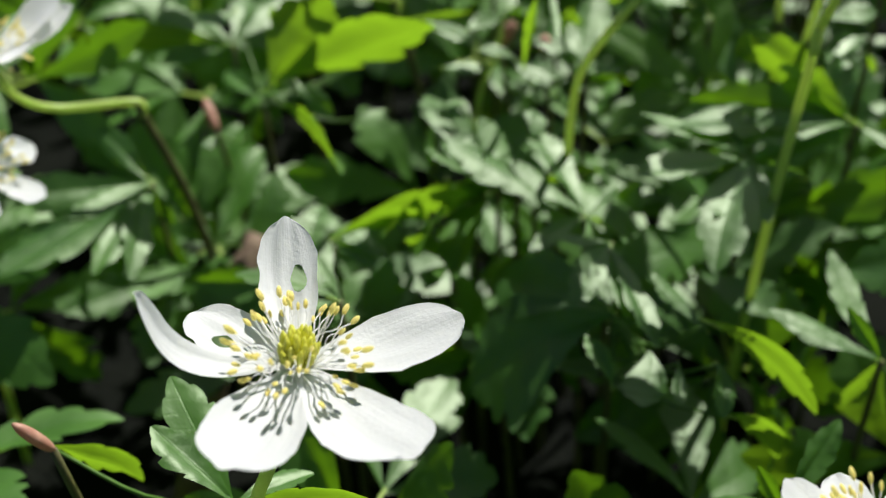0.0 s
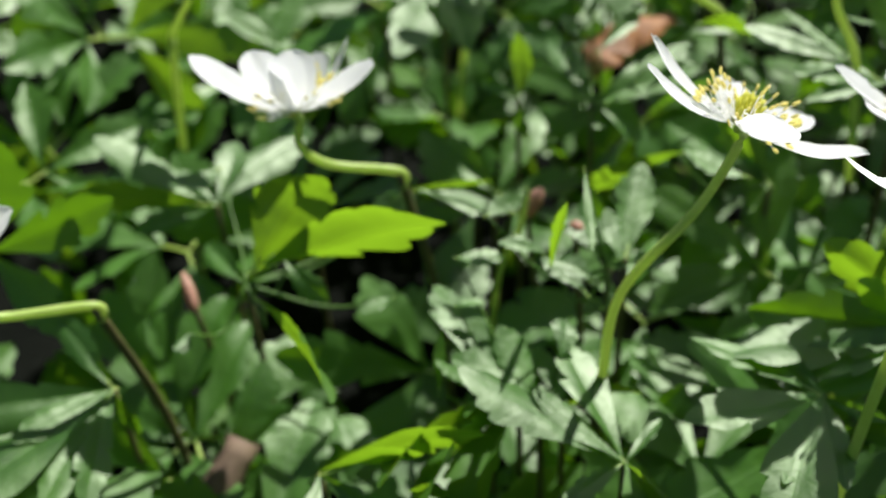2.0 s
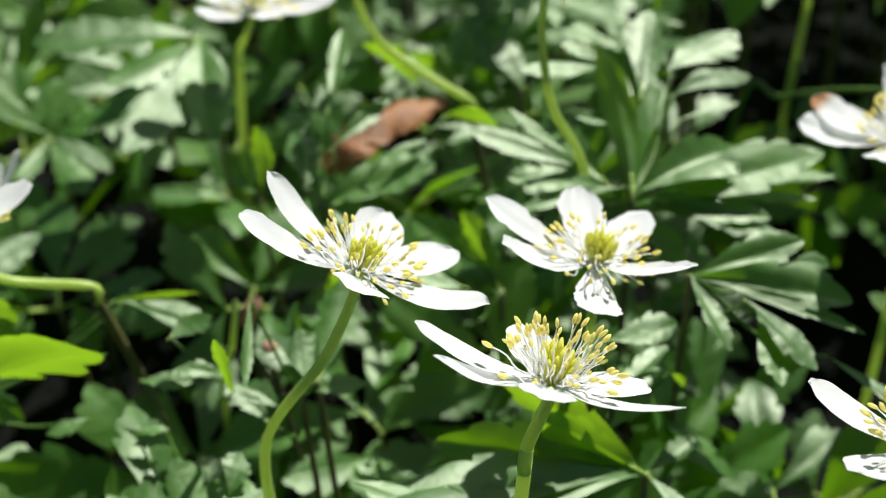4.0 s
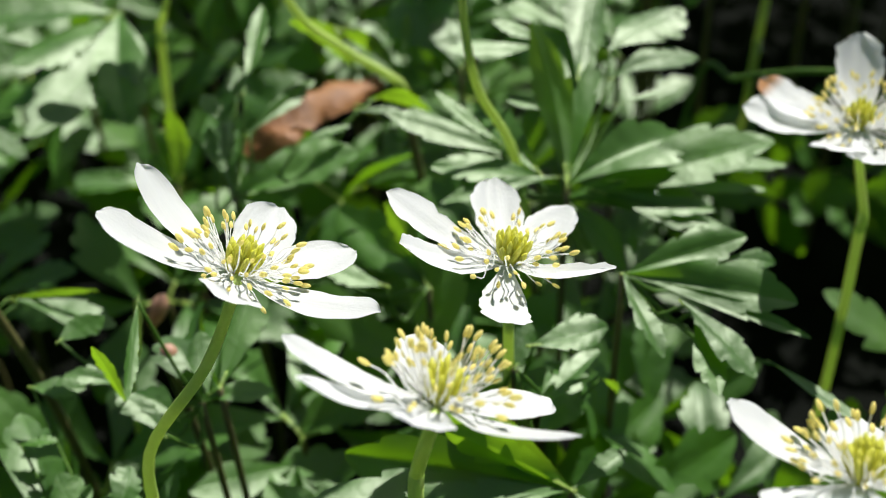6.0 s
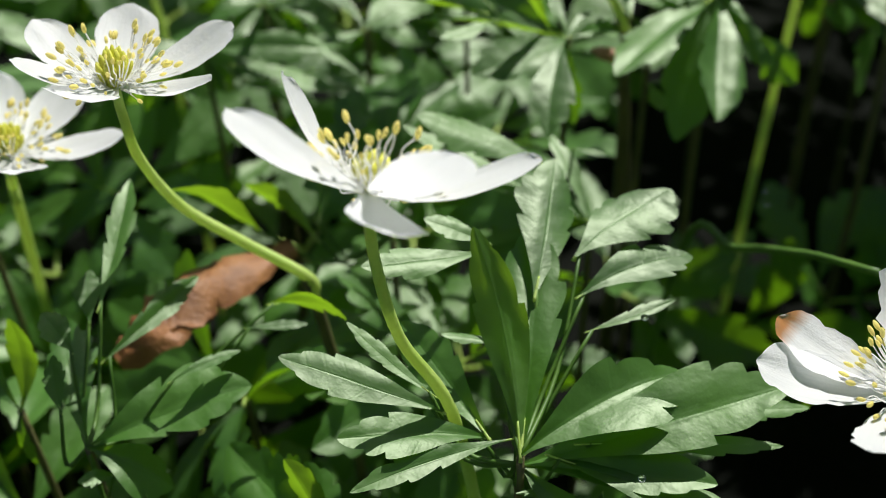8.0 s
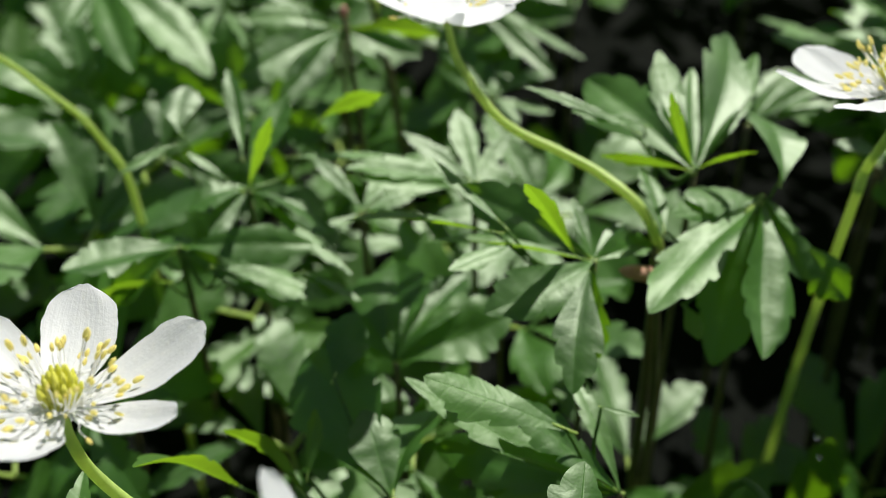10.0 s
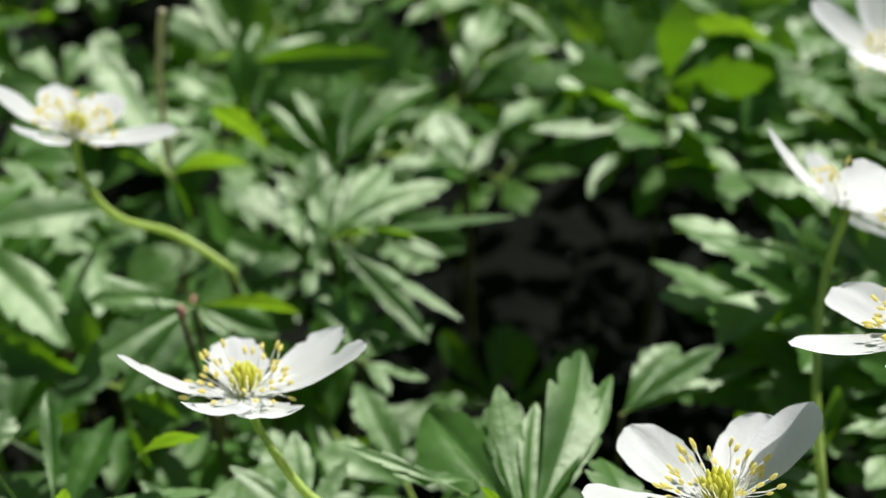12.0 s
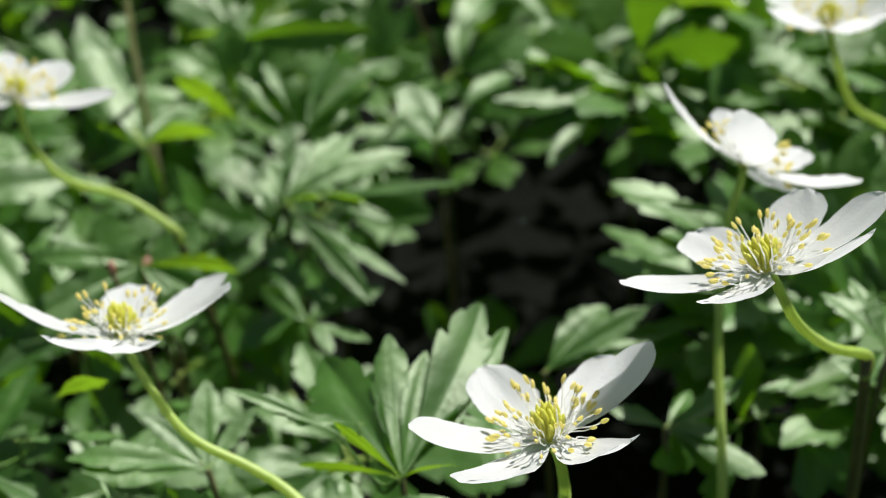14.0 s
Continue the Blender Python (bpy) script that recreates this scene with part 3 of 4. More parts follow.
anemone((-0.1243, 0.1793, 0.1300), (0.22, 0.04, 0.98), [(-0.1074, 0.1841, 0.1326), (-0.1098, 0.1661, 0.1331), (-0.1182, 0.1985, 0.1324), (-0.1319, 0.1968, 0.1370), (-0.1415, 0.1787, 0.1403), (-0.1319, 0.1657, 0.1369)],
    [(-0.1264, 0.1822, 0.1260), (-0.1347, 0.1974, 0.1100), (-0.1397, 0.2062, 0.1000)], seed=15)
anemone((-0.1009, 0.1365, 0.1248), (-0.21, 0.66, 0.72), [(-0.1187, 0.1367, 0.1362), (-0.1068, 0.1313, 0.1408), (-0.0990, 0.1541, 0.1268), (-0.0922, 0.1499, 0.1327), (-0.0871, 0.1367, 0.1361), (-0.1001, 0.1305, 0.1415)],
    [(-0.0999, 0.1349, 0.1248), (-0.1009, 0.1377, 0.1170), (-0.0961, 0.1416, 0.1100), (-0.0833, 0.1437, 0.1070)], seed=16)
anemone((-0.1578, 0.0970, 0.1200), (-0.03, 0.04, 1.00), [(-0.1463, 0.1100, 0.1281), (-0.1464, 0.0868, 0.1288), (-0.1665, 0.1135, 0.1252), (-0.1719, 0.1004, 0.1286), (-0.1661, 0.0866, 0.1253), (-0.1434, 0.1073, 0.1256)],
    [(-0.1581, 0.0982, 0.1160), (-0.1560, 0.1017, 0.1080), (-0.1504, 0.1070, 0.1020), (-0.1361, 0.1123, 0.1000)], seed=17)
anemone((-0.1603, 0.0840, 0.1040), (0.39, -0.03, 0.92), [(-0.1533, 0.0961, 0.1007), (-0.1476, 0.0812, 0.0990), (-0.1656, 0.0983, 0.1056), (-0.1733, 0.0855, 0.1116), (-0.1699, 0.0737, 0.1052), (-0.1556, 0.0696, 0.1019)],
    [(-0.1644, 0.0888, 0.0940), (-0.1707, 0.0950, 0.0740)], seed=18)
anemone((-0.0262, -0.0263, 0.1330), (0.01, 0.25, 0.97), [(-0.0349, -0.0172, 0.1347), (-0.0276, -0.0135, 0.1313), (-0.0183, -0.0160, 0.1330), (-0.0166, -0.0279, 0.1355), (-0.0264, -0.0377, 0.1392), (-0.0360, -0.0323, 0.1360)],
    [(-0.0183, -0.0137, 0.1130), (-0.0110, -0.0022, 0.0930)], seed=19)
anemone((0.0385, 0.0720, 0.1450), (0.05, 0.39, 0.92), [(0.0260, 0.0817, 0.1469), (0.0427, 0.0856, 0.1396), (0.0485, 0.0805, 0.1436), (0.0474, 0.0679, 0.1504), (0.0363, 0.0597, 0.1530), (0.0268, 0.0660, 0.1485)],
    [(0.0457, 0.0851, 0.1250), (0.0525, 0.0975, 0.1050)], seed=20)

# ---- plants that stand out along the way ----
foliage((-0.1356, 0.1111, 0.0800), [(-0.1460, 0.0825, 0.0799), (-0.1376, 0.0825, 0.0781), (-0.1589, 0.0745, 0.0814), (-0.1500, 0.0946, 0.0826), (-0.1491, 0.1278, 0.0846), (-0.1320, 0.1091, 0.0687), (-0.1642, 0.1006, 0.0837)], kind=2, fresh=(), level=(0, 1, 2, 3))
foliage((-0.0114, 0.0943, 0.0980), [(-0.0347, 0.0825, 0.1031), (-0.0273, 0.0634, 0.0987), (-0.0328, 0.1038, 0.1059), (-0.0178, 0.1031, 0.1031), (-0.0094, 0.0745, 0.0966), (-0.0019, 0.0872, 0.0992), (-0.0201, 0.0725, 0.0985)], kind=3, fresh=(), level=(0, 1, 2, 3, 4, 6))
foliage((-0.0440, 0.0865, 0.0900), [(-0.0728, 0.0993, 0.1000), (-0.0608, 0.0948, 0.0968), (-0.0559, 0.1095, 0.0979), (-0.0432, 0.0683, 0.0891), (-0.0574, 0.0749, 0.0931), (-0.0359, 0.0951, 0.0917), (-0.0378, 0.0729, 0.0950)], kind=4, fresh=(6,), level=(0, 1, 2, 3, 4, 5))
foliage((-0.0953, 0.0915, 0.0800), [(-0.0642, 0.0918, 0.0920), (-0.0747, 0.0887, 0.0900), (-0.0846, 0.0828, 0.0800), (-0.0962, 0.0751, 0.0797)], kind=5, fresh=(0, 1), level=(3,))
foliage((-0.0704, 0.0862, 0.0780), [(-0.0806, 0.0818, 0.0900), (-0.0737, 0.0748, 0.0850), (-0.0785, 0.0752, 0.0801), (-0.0659, 0.0967, 0.0815)], kind=6, fresh=(0, 1), level=(2, 3))
foliage((-0.0911, 0.0615, 0.0900), [(-0.1100, 0.0660, 0.0967), (-0.1047, 0.0554, 0.0939), (-0.0958, 0.0715, 0.0947)], kind=7, fresh=(), level=(0, 1, 2))
foliage((-0.1238, 0.1611, 0.0850), [(-0.1534, 0.1693, 0.0944), (-0.1345, 0.1678, 0.0902), (-0.1194, 0.1814, 0.0891), (-0.1562, 0.1558, 0.0900), (-0.1384, 0.1466, 0.0894), (-0.1093, 0.1871, 0.0879)], kind=8, fresh=(3,), level=(0, 1, 2, 5))
foliage((-0.0772, 0.2318, 0.1080), [(-0.0818, 0.1841, 0.1038), (-0.0958, 0.2051, 0.1099), (-0.0661, 0.2069, 0.1039), (-0.1122, 0.2154, 0.1149), (-0.0731, 0.1969, 0.1039), (-0.0952, 0.2307, 0.1136)], kind=9, fresh=(), level=(0, 1, 2, 3, 4, 5))
foliage((-0.1156, 0.2242, 0.0850), [(-0.0968, 0.2155, 0.0817), (-0.1342, 0.2328, 0.0922), (-0.1167, 0.2028, 0.0840), (-0.1030, 0.2026, 0.0811)], kind=10, fresh=(), level=(0, 1, 2, 3))
foliage((0.0147, 0.1110, 0.0950), [(-0.0117, 0.1159, 0.1150), (-0.0063, 0.1106, 0.1100), (-0.0320, 0.1033, 0.1057), (-0.0195, 0.1002, 0.1025), (-0.0217, 0.1151, 0.1013), (0.0241, 0.1191, 0.0963), (0.0231, 0.1025, 0.0941), (-0.0106, 0.1034, 0.0906)], kind=12, fresh=(0, 1), level=(2, 3, 5, 6))
foliage((-0.0660, 0.1063, 0.0850), [(-0.0761, 0.1099, 0.0903), (-0.0647, 0.1181, 0.0885), (-0.0542, 0.1074, 0.0868), (-0.0733, 0.1320, 0.0924), (-0.0711, 0.1236, 0.0907), (-0.0547, 0.1194, 0.0850)], kind=13, fresh=(), level=(0, 1, 2, 3, 4))
foliage((-0.0525, 0.1080, 0.0800), [(-0.0568, 0.1197, 0.0847), (-0.0508, 0.1244, 0.0841), (-0.0389, 0.1048, 0.0900), (-0.0625, 0.1038, 0.0850)], kind=14, fresh=(2,), level=(0, 1, 3))
foliage((-0.0412, 0.0721, 0.0950), [(-0.0516, 0.0554, 0.0967), (-0.0417, 0.0529, 0.0942), (-0.0369, 0.0465, 0.0923), (-0.0512, 0.0670, 0.0993)], kind=16, fresh=(), level=(0, 1, 2, 3))
foliage((-0.0193, 0.0182, 0.0850), [(-0.0341, 0.0124, 0.0950), (-0.0245, 0.0178, 0.0958), (-0.0081, 0.0282, 0.0950)], kind=19, fresh=(), level=())
foliage((0.0057, 0.0509, 0.0850), [(0.0016, 0.0521, 0.0720), (0.0086, 0.0463, 0.0743), (-0.0158, 0.0551, 0.0921), (-0.0016, 0.0543, 0.0955), (-0.0024, 0.0738, 0.0922)], kind=20, fresh=(0, 1), level=(2, 4))
foliage((-0.0988, 0.0896, 0.0700), [(-0.1132, 0.0855, 0.0744), (-0.0999, 0.0771, 0.0742), (-0.1245, 0.0841, 0.0749), (-0.0921, 0.1007, 0.0732)], kind=21, fresh=(), level=(0,))
foliage((-0.0604, 0.1096, 0.0800), [(-0.0716, 0.0983, 0.0900), (-0.0814, 0.0766, 0.0900), (-0.0728, 0.0758, 0.0850), (-0.0462, 0.1023, 0.0779), (-0.0726, 0.1319, 0.0842), (-0.0882, 0.0835, 0.0900)], kind=22, fresh=(0, 1, 2, 5), level=(3,))
foliage((0.0124, 0.2875, 0.1100), [(-0.0004, 0.2987, 0.1164), (-0.0124, 0.2872, 0.1172), (-0.0086, 0.2802, 0.1153), (0.0085, 0.3059, 0.1156), (0.0179, 0.3019, 0.1130)], kind=38, fresh=(), level=(0, 1, 2, 3, 4))
foliage((-0.0771, 0.3809, 0.1000), [(-0.0422, 0.3596, 0.0915), (-0.0427, 0.3946, 0.0968), (-0.0834, 0.3583, 0.0999), (-0.0599, 0.4037, 0.1018), (-0.0655, 0.3621, 0.0967), (-0.0626, 0.3405, 0.1000)], kind=48, fresh=(), level=(0, 1, 2, 3, 4))
foliage((-0.0090, 0.2916, 0.1000), [(-0.0183, 0.3039, 0.1058), (-0.0034, 0.3064, 0.1031), (0.0016, 0.2972, 0.1009), (-0.0180, 0.2804, 0.1022), (0.0097, 0.3100, 0.1008)], kind=51, fresh=(), level=(0, 1, 2, 3, 4))
foliage((0.0189, 0.3543, 0.0850), [(0.0251, 0.3700, 0.0881), (0.0357, 0.3687, 0.0856), (0.0348, 0.3514, 0.0832), (0.0072, 0.3819, 0.0887), (0.0056, 0.3650, 0.0875), (0.0271, 0.3455, 0.0845)], kind=55, fresh=(), level=(0, 1, 2, 5))
foliage((0.1413, 0.4576, 0.1000), [(0.1286, 0.4717, 0.1068), (0.1317, 0.4379, 0.1011), (0.1240, 0.4651, 0.1068), (0.1402, 0.4779, 0.1053), (0.1117, 0.4615, 0.1088), (0.1081, 0.4692, 0.1100)], kind=59, fresh=(5,), level=(0, 1, 2, 3, 4))
foliage((0.1341, 0.3084, 0.1200), [(0.1250, 0.3206, 0.1257), (0.1317, 0.3248, 0.1250), (0.1263, 0.2987, 0.1222), (0.1308, 0.3184, 0.1258)], kind=61, fresh=(), level=(0, 1, 2, 3))
foliage((0.0953, 0.3028, 0.1050), [(0.1141, 0.2959, 0.1020), (0.1073, 0.3028, 0.1051), (0.0846, 0.3051, 0.1101), (0.1136, 0.3148, 0.1049)], kind=62, fresh=(), level=(0, 1, 2, 3))
foliage((-0.0321, 0.4132, 0.0950), [(-0.0646, 0.4563, 0.1103), (-0.0545, 0.4494, 0.1071), (-0.0093, 0.4112, 0.1050), (-0.0266, 0.4292, 0.0983), (-0.0244, 0.3972, 0.0925), (-0.0467, 0.4174, 0.0992)], kind=63, fresh=(2,), level=(0, 1, 3))
foliage((-0.0593, 0.4079, 0.0900), [(-0.0771, 0.4158, 0.0969), (-0.0512, 0.4199, 0.0921), (-0.0755, 0.3922, 0.0950), (-0.0464, 0.3672, 0.0832), (-0.0601, 0.3809, 0.0900), (-0.0437, 0.3938, 0.0900)], kind=64, fresh=(2,), level=(0, 1, 3))
foliage((-0.0207, 0.4786, 0.0900), [(-0.0153, 0.4966, 0.0936), (-0.0283, 0.4592, 0.1050), (0.0141, 0.4996, 0.0878), (0.0254, 0.4684, 0.0977), (-0.0025, 0.4837, 0.0889)], kind=65, fresh=(1,), level=(0, 2, 4))
grow((0.0160, 0.1610, 0.1150), [('g', 0.13, None, (0.0140, 0.1876, 0.1337)), ('d', 0.13, None, (0.0211, 0.1977, 0.1262)), ('s', 0.16, (0.0188, 0.1817, 0.1239), (0.0243, 0.2071, 0.1283)), ('s', 0.25, (0.0247, 0.1877, 0.1259), (0.0381, 0.2036, 0.1273)), ('s', 0.15, (0.0247, 0.1817, 0.1239), (0.0417, 0.1949, 0.1245)), ('d', 0.19, None, (0.0380, 0.1759, 0.1226)), ('s', 0.09, (0.0257, 0.1778, 0.1210), (0.0400, 0.1834, 0.1213)), ('m', 0.09, (0.0160, 0.1660, 0.1170), (0.0133, 0.1801, 0.1235)), ('s', 0.14, (0.0119, 0.1876, 0.1269), (-0.0049, 0.1790, 0.1298)), ('s', 0.19, (0.0129, 0.1896, 0.1268), (0.0030, 0.1909, 0.1303)), ('d', 0.15, (0.0120, 0.1640, 0.1150), (0.0005, 0.1864, 0.1167)), ('s', 0.09, (0.0149, 0.1758, 0.1210), (0.0052, 0.1750, 0.1236))], seed=1)
grow((0.0160, 0.1620, 0.1120), [('d', 0.12, None, (0.0556, 0.1686, 0.1193)), ('s', 0.07, (0.0345, 0.1679, 0.1151), (0.0581, 0.1726, 0.1120)), ('s', 0.07, (0.0237, 0.1629, 0.1151), (0.0534, 0.1677, 0.1107)), ('s', 0.11, (0.0198, 0.1619, 0.1142), (0.0445, 0.1554, 0.1087)), ('d', 0.12, None, (0.0433, 0.1593, 0.1123)), ('d', 0.17, None, (0.0287, 0.1536, 0.1043)), ('s', 0.13, (0.0276, 0.1620, 0.1062), (0.0275, 0.1544, 0.1056)), ('s', 0.10, (0.0237, 0.1600, 0.1082), (0.0151, 0.1593, 0.1107)), ('s', 0.10, (0.0149, 0.1639, 0.1151), (-0.0073, 0.1545, 0.1182)), ('m', 0.14, (0.0120, 0.1650, 0.1140), (-0.0084, 0.1608, 0.1215)), ('s', 0.13, (0.0060, 0.1659, 0.1181), (-0.0168, 0.1702, 0.1242)), ('s', 0.10, (0.0050, 0.1678, 0.1191), (-0.0082, 0.1759, 0.1244))], seed=2)
grow((-0.0440, 0.1720, 0.1040), [('s', 0.11, (-0.0433, 0.1868, 0.1169), (-0.0398, 0.2103, 0.1238)), ('s', 0.24, (-0.0442, 0.1848, 0.1159), (-0.0463, 0.1914, 0.1207)), ('s', 0.32, (-0.0462, 0.1809, 0.1140), (-0.0512, 0.1849, 0.1183)), ('s', 0.23, (-0.0472, 0.1740, 0.1090), (-0.0507, 0.1809, 0.1135)), ('m', 0.10, (-0.0430, 0.1830, 0.1100), (-0.0304, 0.2002, 0.1119)), ('d', 0.20, None, (-0.0206, 0.1806, 0.1100)), ('s', 0.08, (-0.0324, 0.1769, 0.1120), (-0.0229, 0.1838, 0.1131)), ('d', 0.26, None, (-0.0310, 0.1708, 0.1003)), ('s', 0.33, (-0.0403, 0.1700, 0.1002), (-0.0453, 0.1689, 0.1025)), ('d', 0.17, None, (-0.0524, 0.1975, 0.1084)), ('g', 0.19, (-0.0200, 0.1940, 0.1110), (-0.0076, 0.1936, 0.1121)), ('s', 0.10, (-0.0226, 0.1868, 0.1130), (-0.0131, 0.1882, 0.1129))], seed=3)
grow((-0.0080, 0.1580, 0.0940), [('d', 0.23, None, (-0.0199, 0.1786, 0.0964)), ('g', 0.2, None, (-0.0162, 0.1701, 0.1053)), ('d', 0.18, None, (-0.0135, 0.1776, 0.0968)), ('g', 0.14, (-0.0260, 0.1610, 0.1000), (-0.0445, 0.1719, 0.0812)), ('s', 0.23, (-0.0147, 0.1492, 0.1023), (-0.0288, 0.1498, 0.1060)), ('d', 0.19, None, (-0.0269, 0.1825, 0.0943))], seed=4)
grow((-0.0590, 0.1870, 0.0950), [('g', 0.20, None, (-0.0565, 0.1944, 0.1087)), ('d', 0.15, None, (-0.0678, 0.1984, 0.0950)), ('d', 0.24, None, (-0.0575, 0.1811, 0.0879))], seed=5)
grow((0.0300, 0.2540, 0.1210), [('s', 0.19, None, (0.0144, 0.2381, 0.1216)), ('s', 0.15, (0.0286, 0.2498, 0.1220), (0.0221, 0.2280, 0.1189)), ('d', 0.18, None, (0.0300, 0.2426, 0.1089)), ('e', 0.08, (0.0150, 0.2560, 0.1250), (-0.0110, 0.2550, 0.1300)), ('s', 0.14, (0.0168, 0.2547, 0.1239), (0.0070, 0.2453, 0.1250)), ('e', 0.08, None, (0.0010, 0.2560, 0.1250)), ('d', 0.15, None, (0.0091, 0.2764, 0.1206)), ('s', 0.07, (0.0158, 0.2547, 0.1269), (0.0031, 0.2664, 0.1328)), ('g', 0.07, (0.0270, 0.2540, 0.1220), (0.0160, 0.2446, 0.1459)), ('s', 0.10, None, (0.0260, 0.2639, 0.1268)), ('m', 0.11, None, (0.0358, 0.2646, 0.1224)), ('m', 0.15, None, (0.0426, 0.2633, 0.1181))], seed=6)
grow((0.0490, 0.2740, 0.1240), [('s', 0.13, None, (0.0427, 0.3001, 0.1322)), ('s', 0.08, None, (0.0504, 0.2988, 0.1314)), ('s', 0.11, None, (0.0655, 0.3115, 0.1302)), ('s', 0.10, None, (0.0694, 0.3061, 0.1279)), ('s', 0.07, (0.0395, 0.2786, 0.1287), (0.0193, 0.2853, 0.1349)), ('d', 0.17, None, (0.0336, 0.3019, 0.1283)), ('g', 0.07, None, (0.0315, 0.2747, 0.1269)), ('g', 0.08, None, (0.0582, 0.2718, 0.1313)), ('g', 0.04, None, (0.0395, 0.2668, 0.1461)), ('m', 0.09, (0.0420, 0.2830, 0.1270), (0.0271, 0.2798, 0.1323)), ('d', 0.11, None, (0.0572, 0.2902, 0.1286))], seed=7)
grow((0.0610, 0.2720, 0.1200), [('s', 0.20, None, (0.0447, 0.2674, 0.1240)), ('s', 0.12, None, (0.0430, 0.2607, 0.1230)), ('s', 0.13, None, (0.0666, 0.2650, 0.1182)), ('s', 0.27, (0.0632, 0.2707, 0.1238), (0.0665, 0.2879, 0.1279)), ('s', 0.20, (0.0424, 0.2607, 0.1209), (0.0424, 0.2753, 0.1247)), ('d', 0.33, (0.0670, 0.2670, 0.1150), (0.0761, 0.2589, 0.1067)), ('s', 0.24, (0.0464, 0.2569, 0.1090), (0.0496, 0.2493, 0.1079)), ('d', 0.22, None, (0.0508, 0.2497, 0.0997)), ('m', 0.14, None, (0.0350, 0.2426, 0.1196)), ('m', 0.17, None, (0.0561, 0.2409, 0.1103)), ('m', 0.17, None, (0.0678, 0.2593, 0.1118))], seed=8)
grow((0.0320, 0.2200, 0.1050), [('s', 0.10, None, (-0.0027, 0.2292, 0.1177)), ('s', 0.14, (0.0246, 0.2230, 0.1152), (0.0015, 0.2271, 0.1236)), ('m', 0.15, None, (0.0148, 0.2282, 0.1172)), ('e', 0.05, None, (0.0120, 0.2220, 0.1130)), ('s', 0.08, None, (0.0269, 0.2381, 0.1127)), ('s', 0.11, (0.0286, 0.2280, 0.1152), (0.0348, 0.2260, 0.1146)), ('d', 0.20, None, (0.0021, 0.2353, 0.1001)), ('d', 0.20, None, (0.0118, 0.2257, 0.0966))], seed=9)
grow((-0.0020, 0.2230, 0.1000), [('s', 0.30, None, (-0.0075, 0.2352, 0.1070)), ('d', 0.26, None, (-0.0152, 0.2544, 0.1024)), ('s', 0.27, (-0.0118, 0.2410, 0.1062), (-0.0069, 0.2529, 0.1099)), ('g', 0.14, (-0.0150, 0.2260, 0.1000), (-0.0138, 0.2355, 0.1067)), ('g', 0.20, (-0.0150, 0.2260, 0.0960), (-0.0279, 0.2363, 0.1025)), ('g', 0.15, (-0.0250, 0.2270, 0.0970), (-0.0386, 0.2177, 0.1178)), ('d', 0.27, None, (0.0039, 0.2423, 0.1031))], seed=10)
grow((-0.0020, 0.2630, 0.0880), [('d', 0.31, None, (-0.0002, 0.2855, 0.0960)), ('d', 0.29, None, (0.0115, 0.2799, 0.0967)), ('d', 0.25, None, (-0.0088, 0.2789, 0.0902)), ('d', 0.30, None, (0.0207, 0.2693, 0.0938))], seed=11)
grow((-0.0300, 0.2880, 0.1080), [('s', 0.11, (-0.0306, 0.2896, 0.1138), (-0.0339, 0.3115, 0.1213)), ('d', 0.15, None, (-0.0225, 0.3090, 0.1170)), ('g', 0.05, None, (-0.0230, 0.2779, 0.1330)), ('s', 0.09, (-0.0227, 0.2906, 0.1138), (-0.0034, 0.2950, 0.1121)), ('g', 0.17, (-0.0170, 0.2980, 0.1170), (-0.0043, 0.2949, 0.1265)), ('s', 0.06, None, (-0.0082, 0.2705, 0.1019)), ('d', 0.22, None, (-0.0123, 0.2847, 0.1063)), ('s', 0.25, None, (-0.0411, 0.2826, 0.1106)), ('s', 0.24, None, (-0.0376, 0.2771, 0.1075)), ('s', 0.10, (-0.0434, 0.2946, 0.1137), (-0.0532, 0.2854, 0.1142)), ('s', 0.33, (-0.0434, 0.2976, 0.1137), (-0.0465, 0.3088, 0.1177)), ('s', 0.11, (-0.0336, 0.2877, 0.1108), (-0.0416, 0.2913, 0.1143))], seed=12)
grow((-0.0410, 0.2750, 0.1050), [('s', 0.09, None, (-0.0299, 0.2673, 0.1019)), ('d', 0.20, None, (-0.0161, 0.2741, 0.1070)), ('s', 0.14, (-0.0345, 0.2698, 0.1050), (-0.0120, 0.2681, 0.1014)), ('s', 0.09, (-0.0187, 0.2698, 0.1040), (-0.0075, 0.2646, 0.1019)), ('m', 0.15, (-0.0330, 0.2710, 0.1010), (-0.0179, 0.2707, 0.0938)), ('m', 0.25, None, (-0.0601, 0.2633, 0.1097)), ('g', 0.09, (-0.0420, 0.2690, 0.1020), (-0.0602, 0.2743, 0.0940)), ('d', 0.20, None, (-0.0557, 0.2691, 0.0932))], seed=13)
grow((-0.0160, 0.3510, 0.1050), [('g', 0.11, None, (0.0077, 0.3504, 0.1055)), ('s', 0.17, None, (-0.0083, 0.3425, 0.1028)), ('m', 0.21, None, (-0.0368, 0.3465, 0.1132)), ('m', 0.14, None, (-0.0382, 0.3299, 0.1071)), ('m', 0.17, None, (-0.0284, 0.3263, 0.1012)), ('s', 0.32, (-0.0145, 0.3478, 0.1099), (-0.0141, 0.3509, 0.1134)), ('d', 0.16, None, (0.0033, 0.3442, 0.1014)), ('s', 0.12, (-0.0234, 0.3468, 0.1129), (-0.0335, 0.3463, 0.1163))], seed=14)
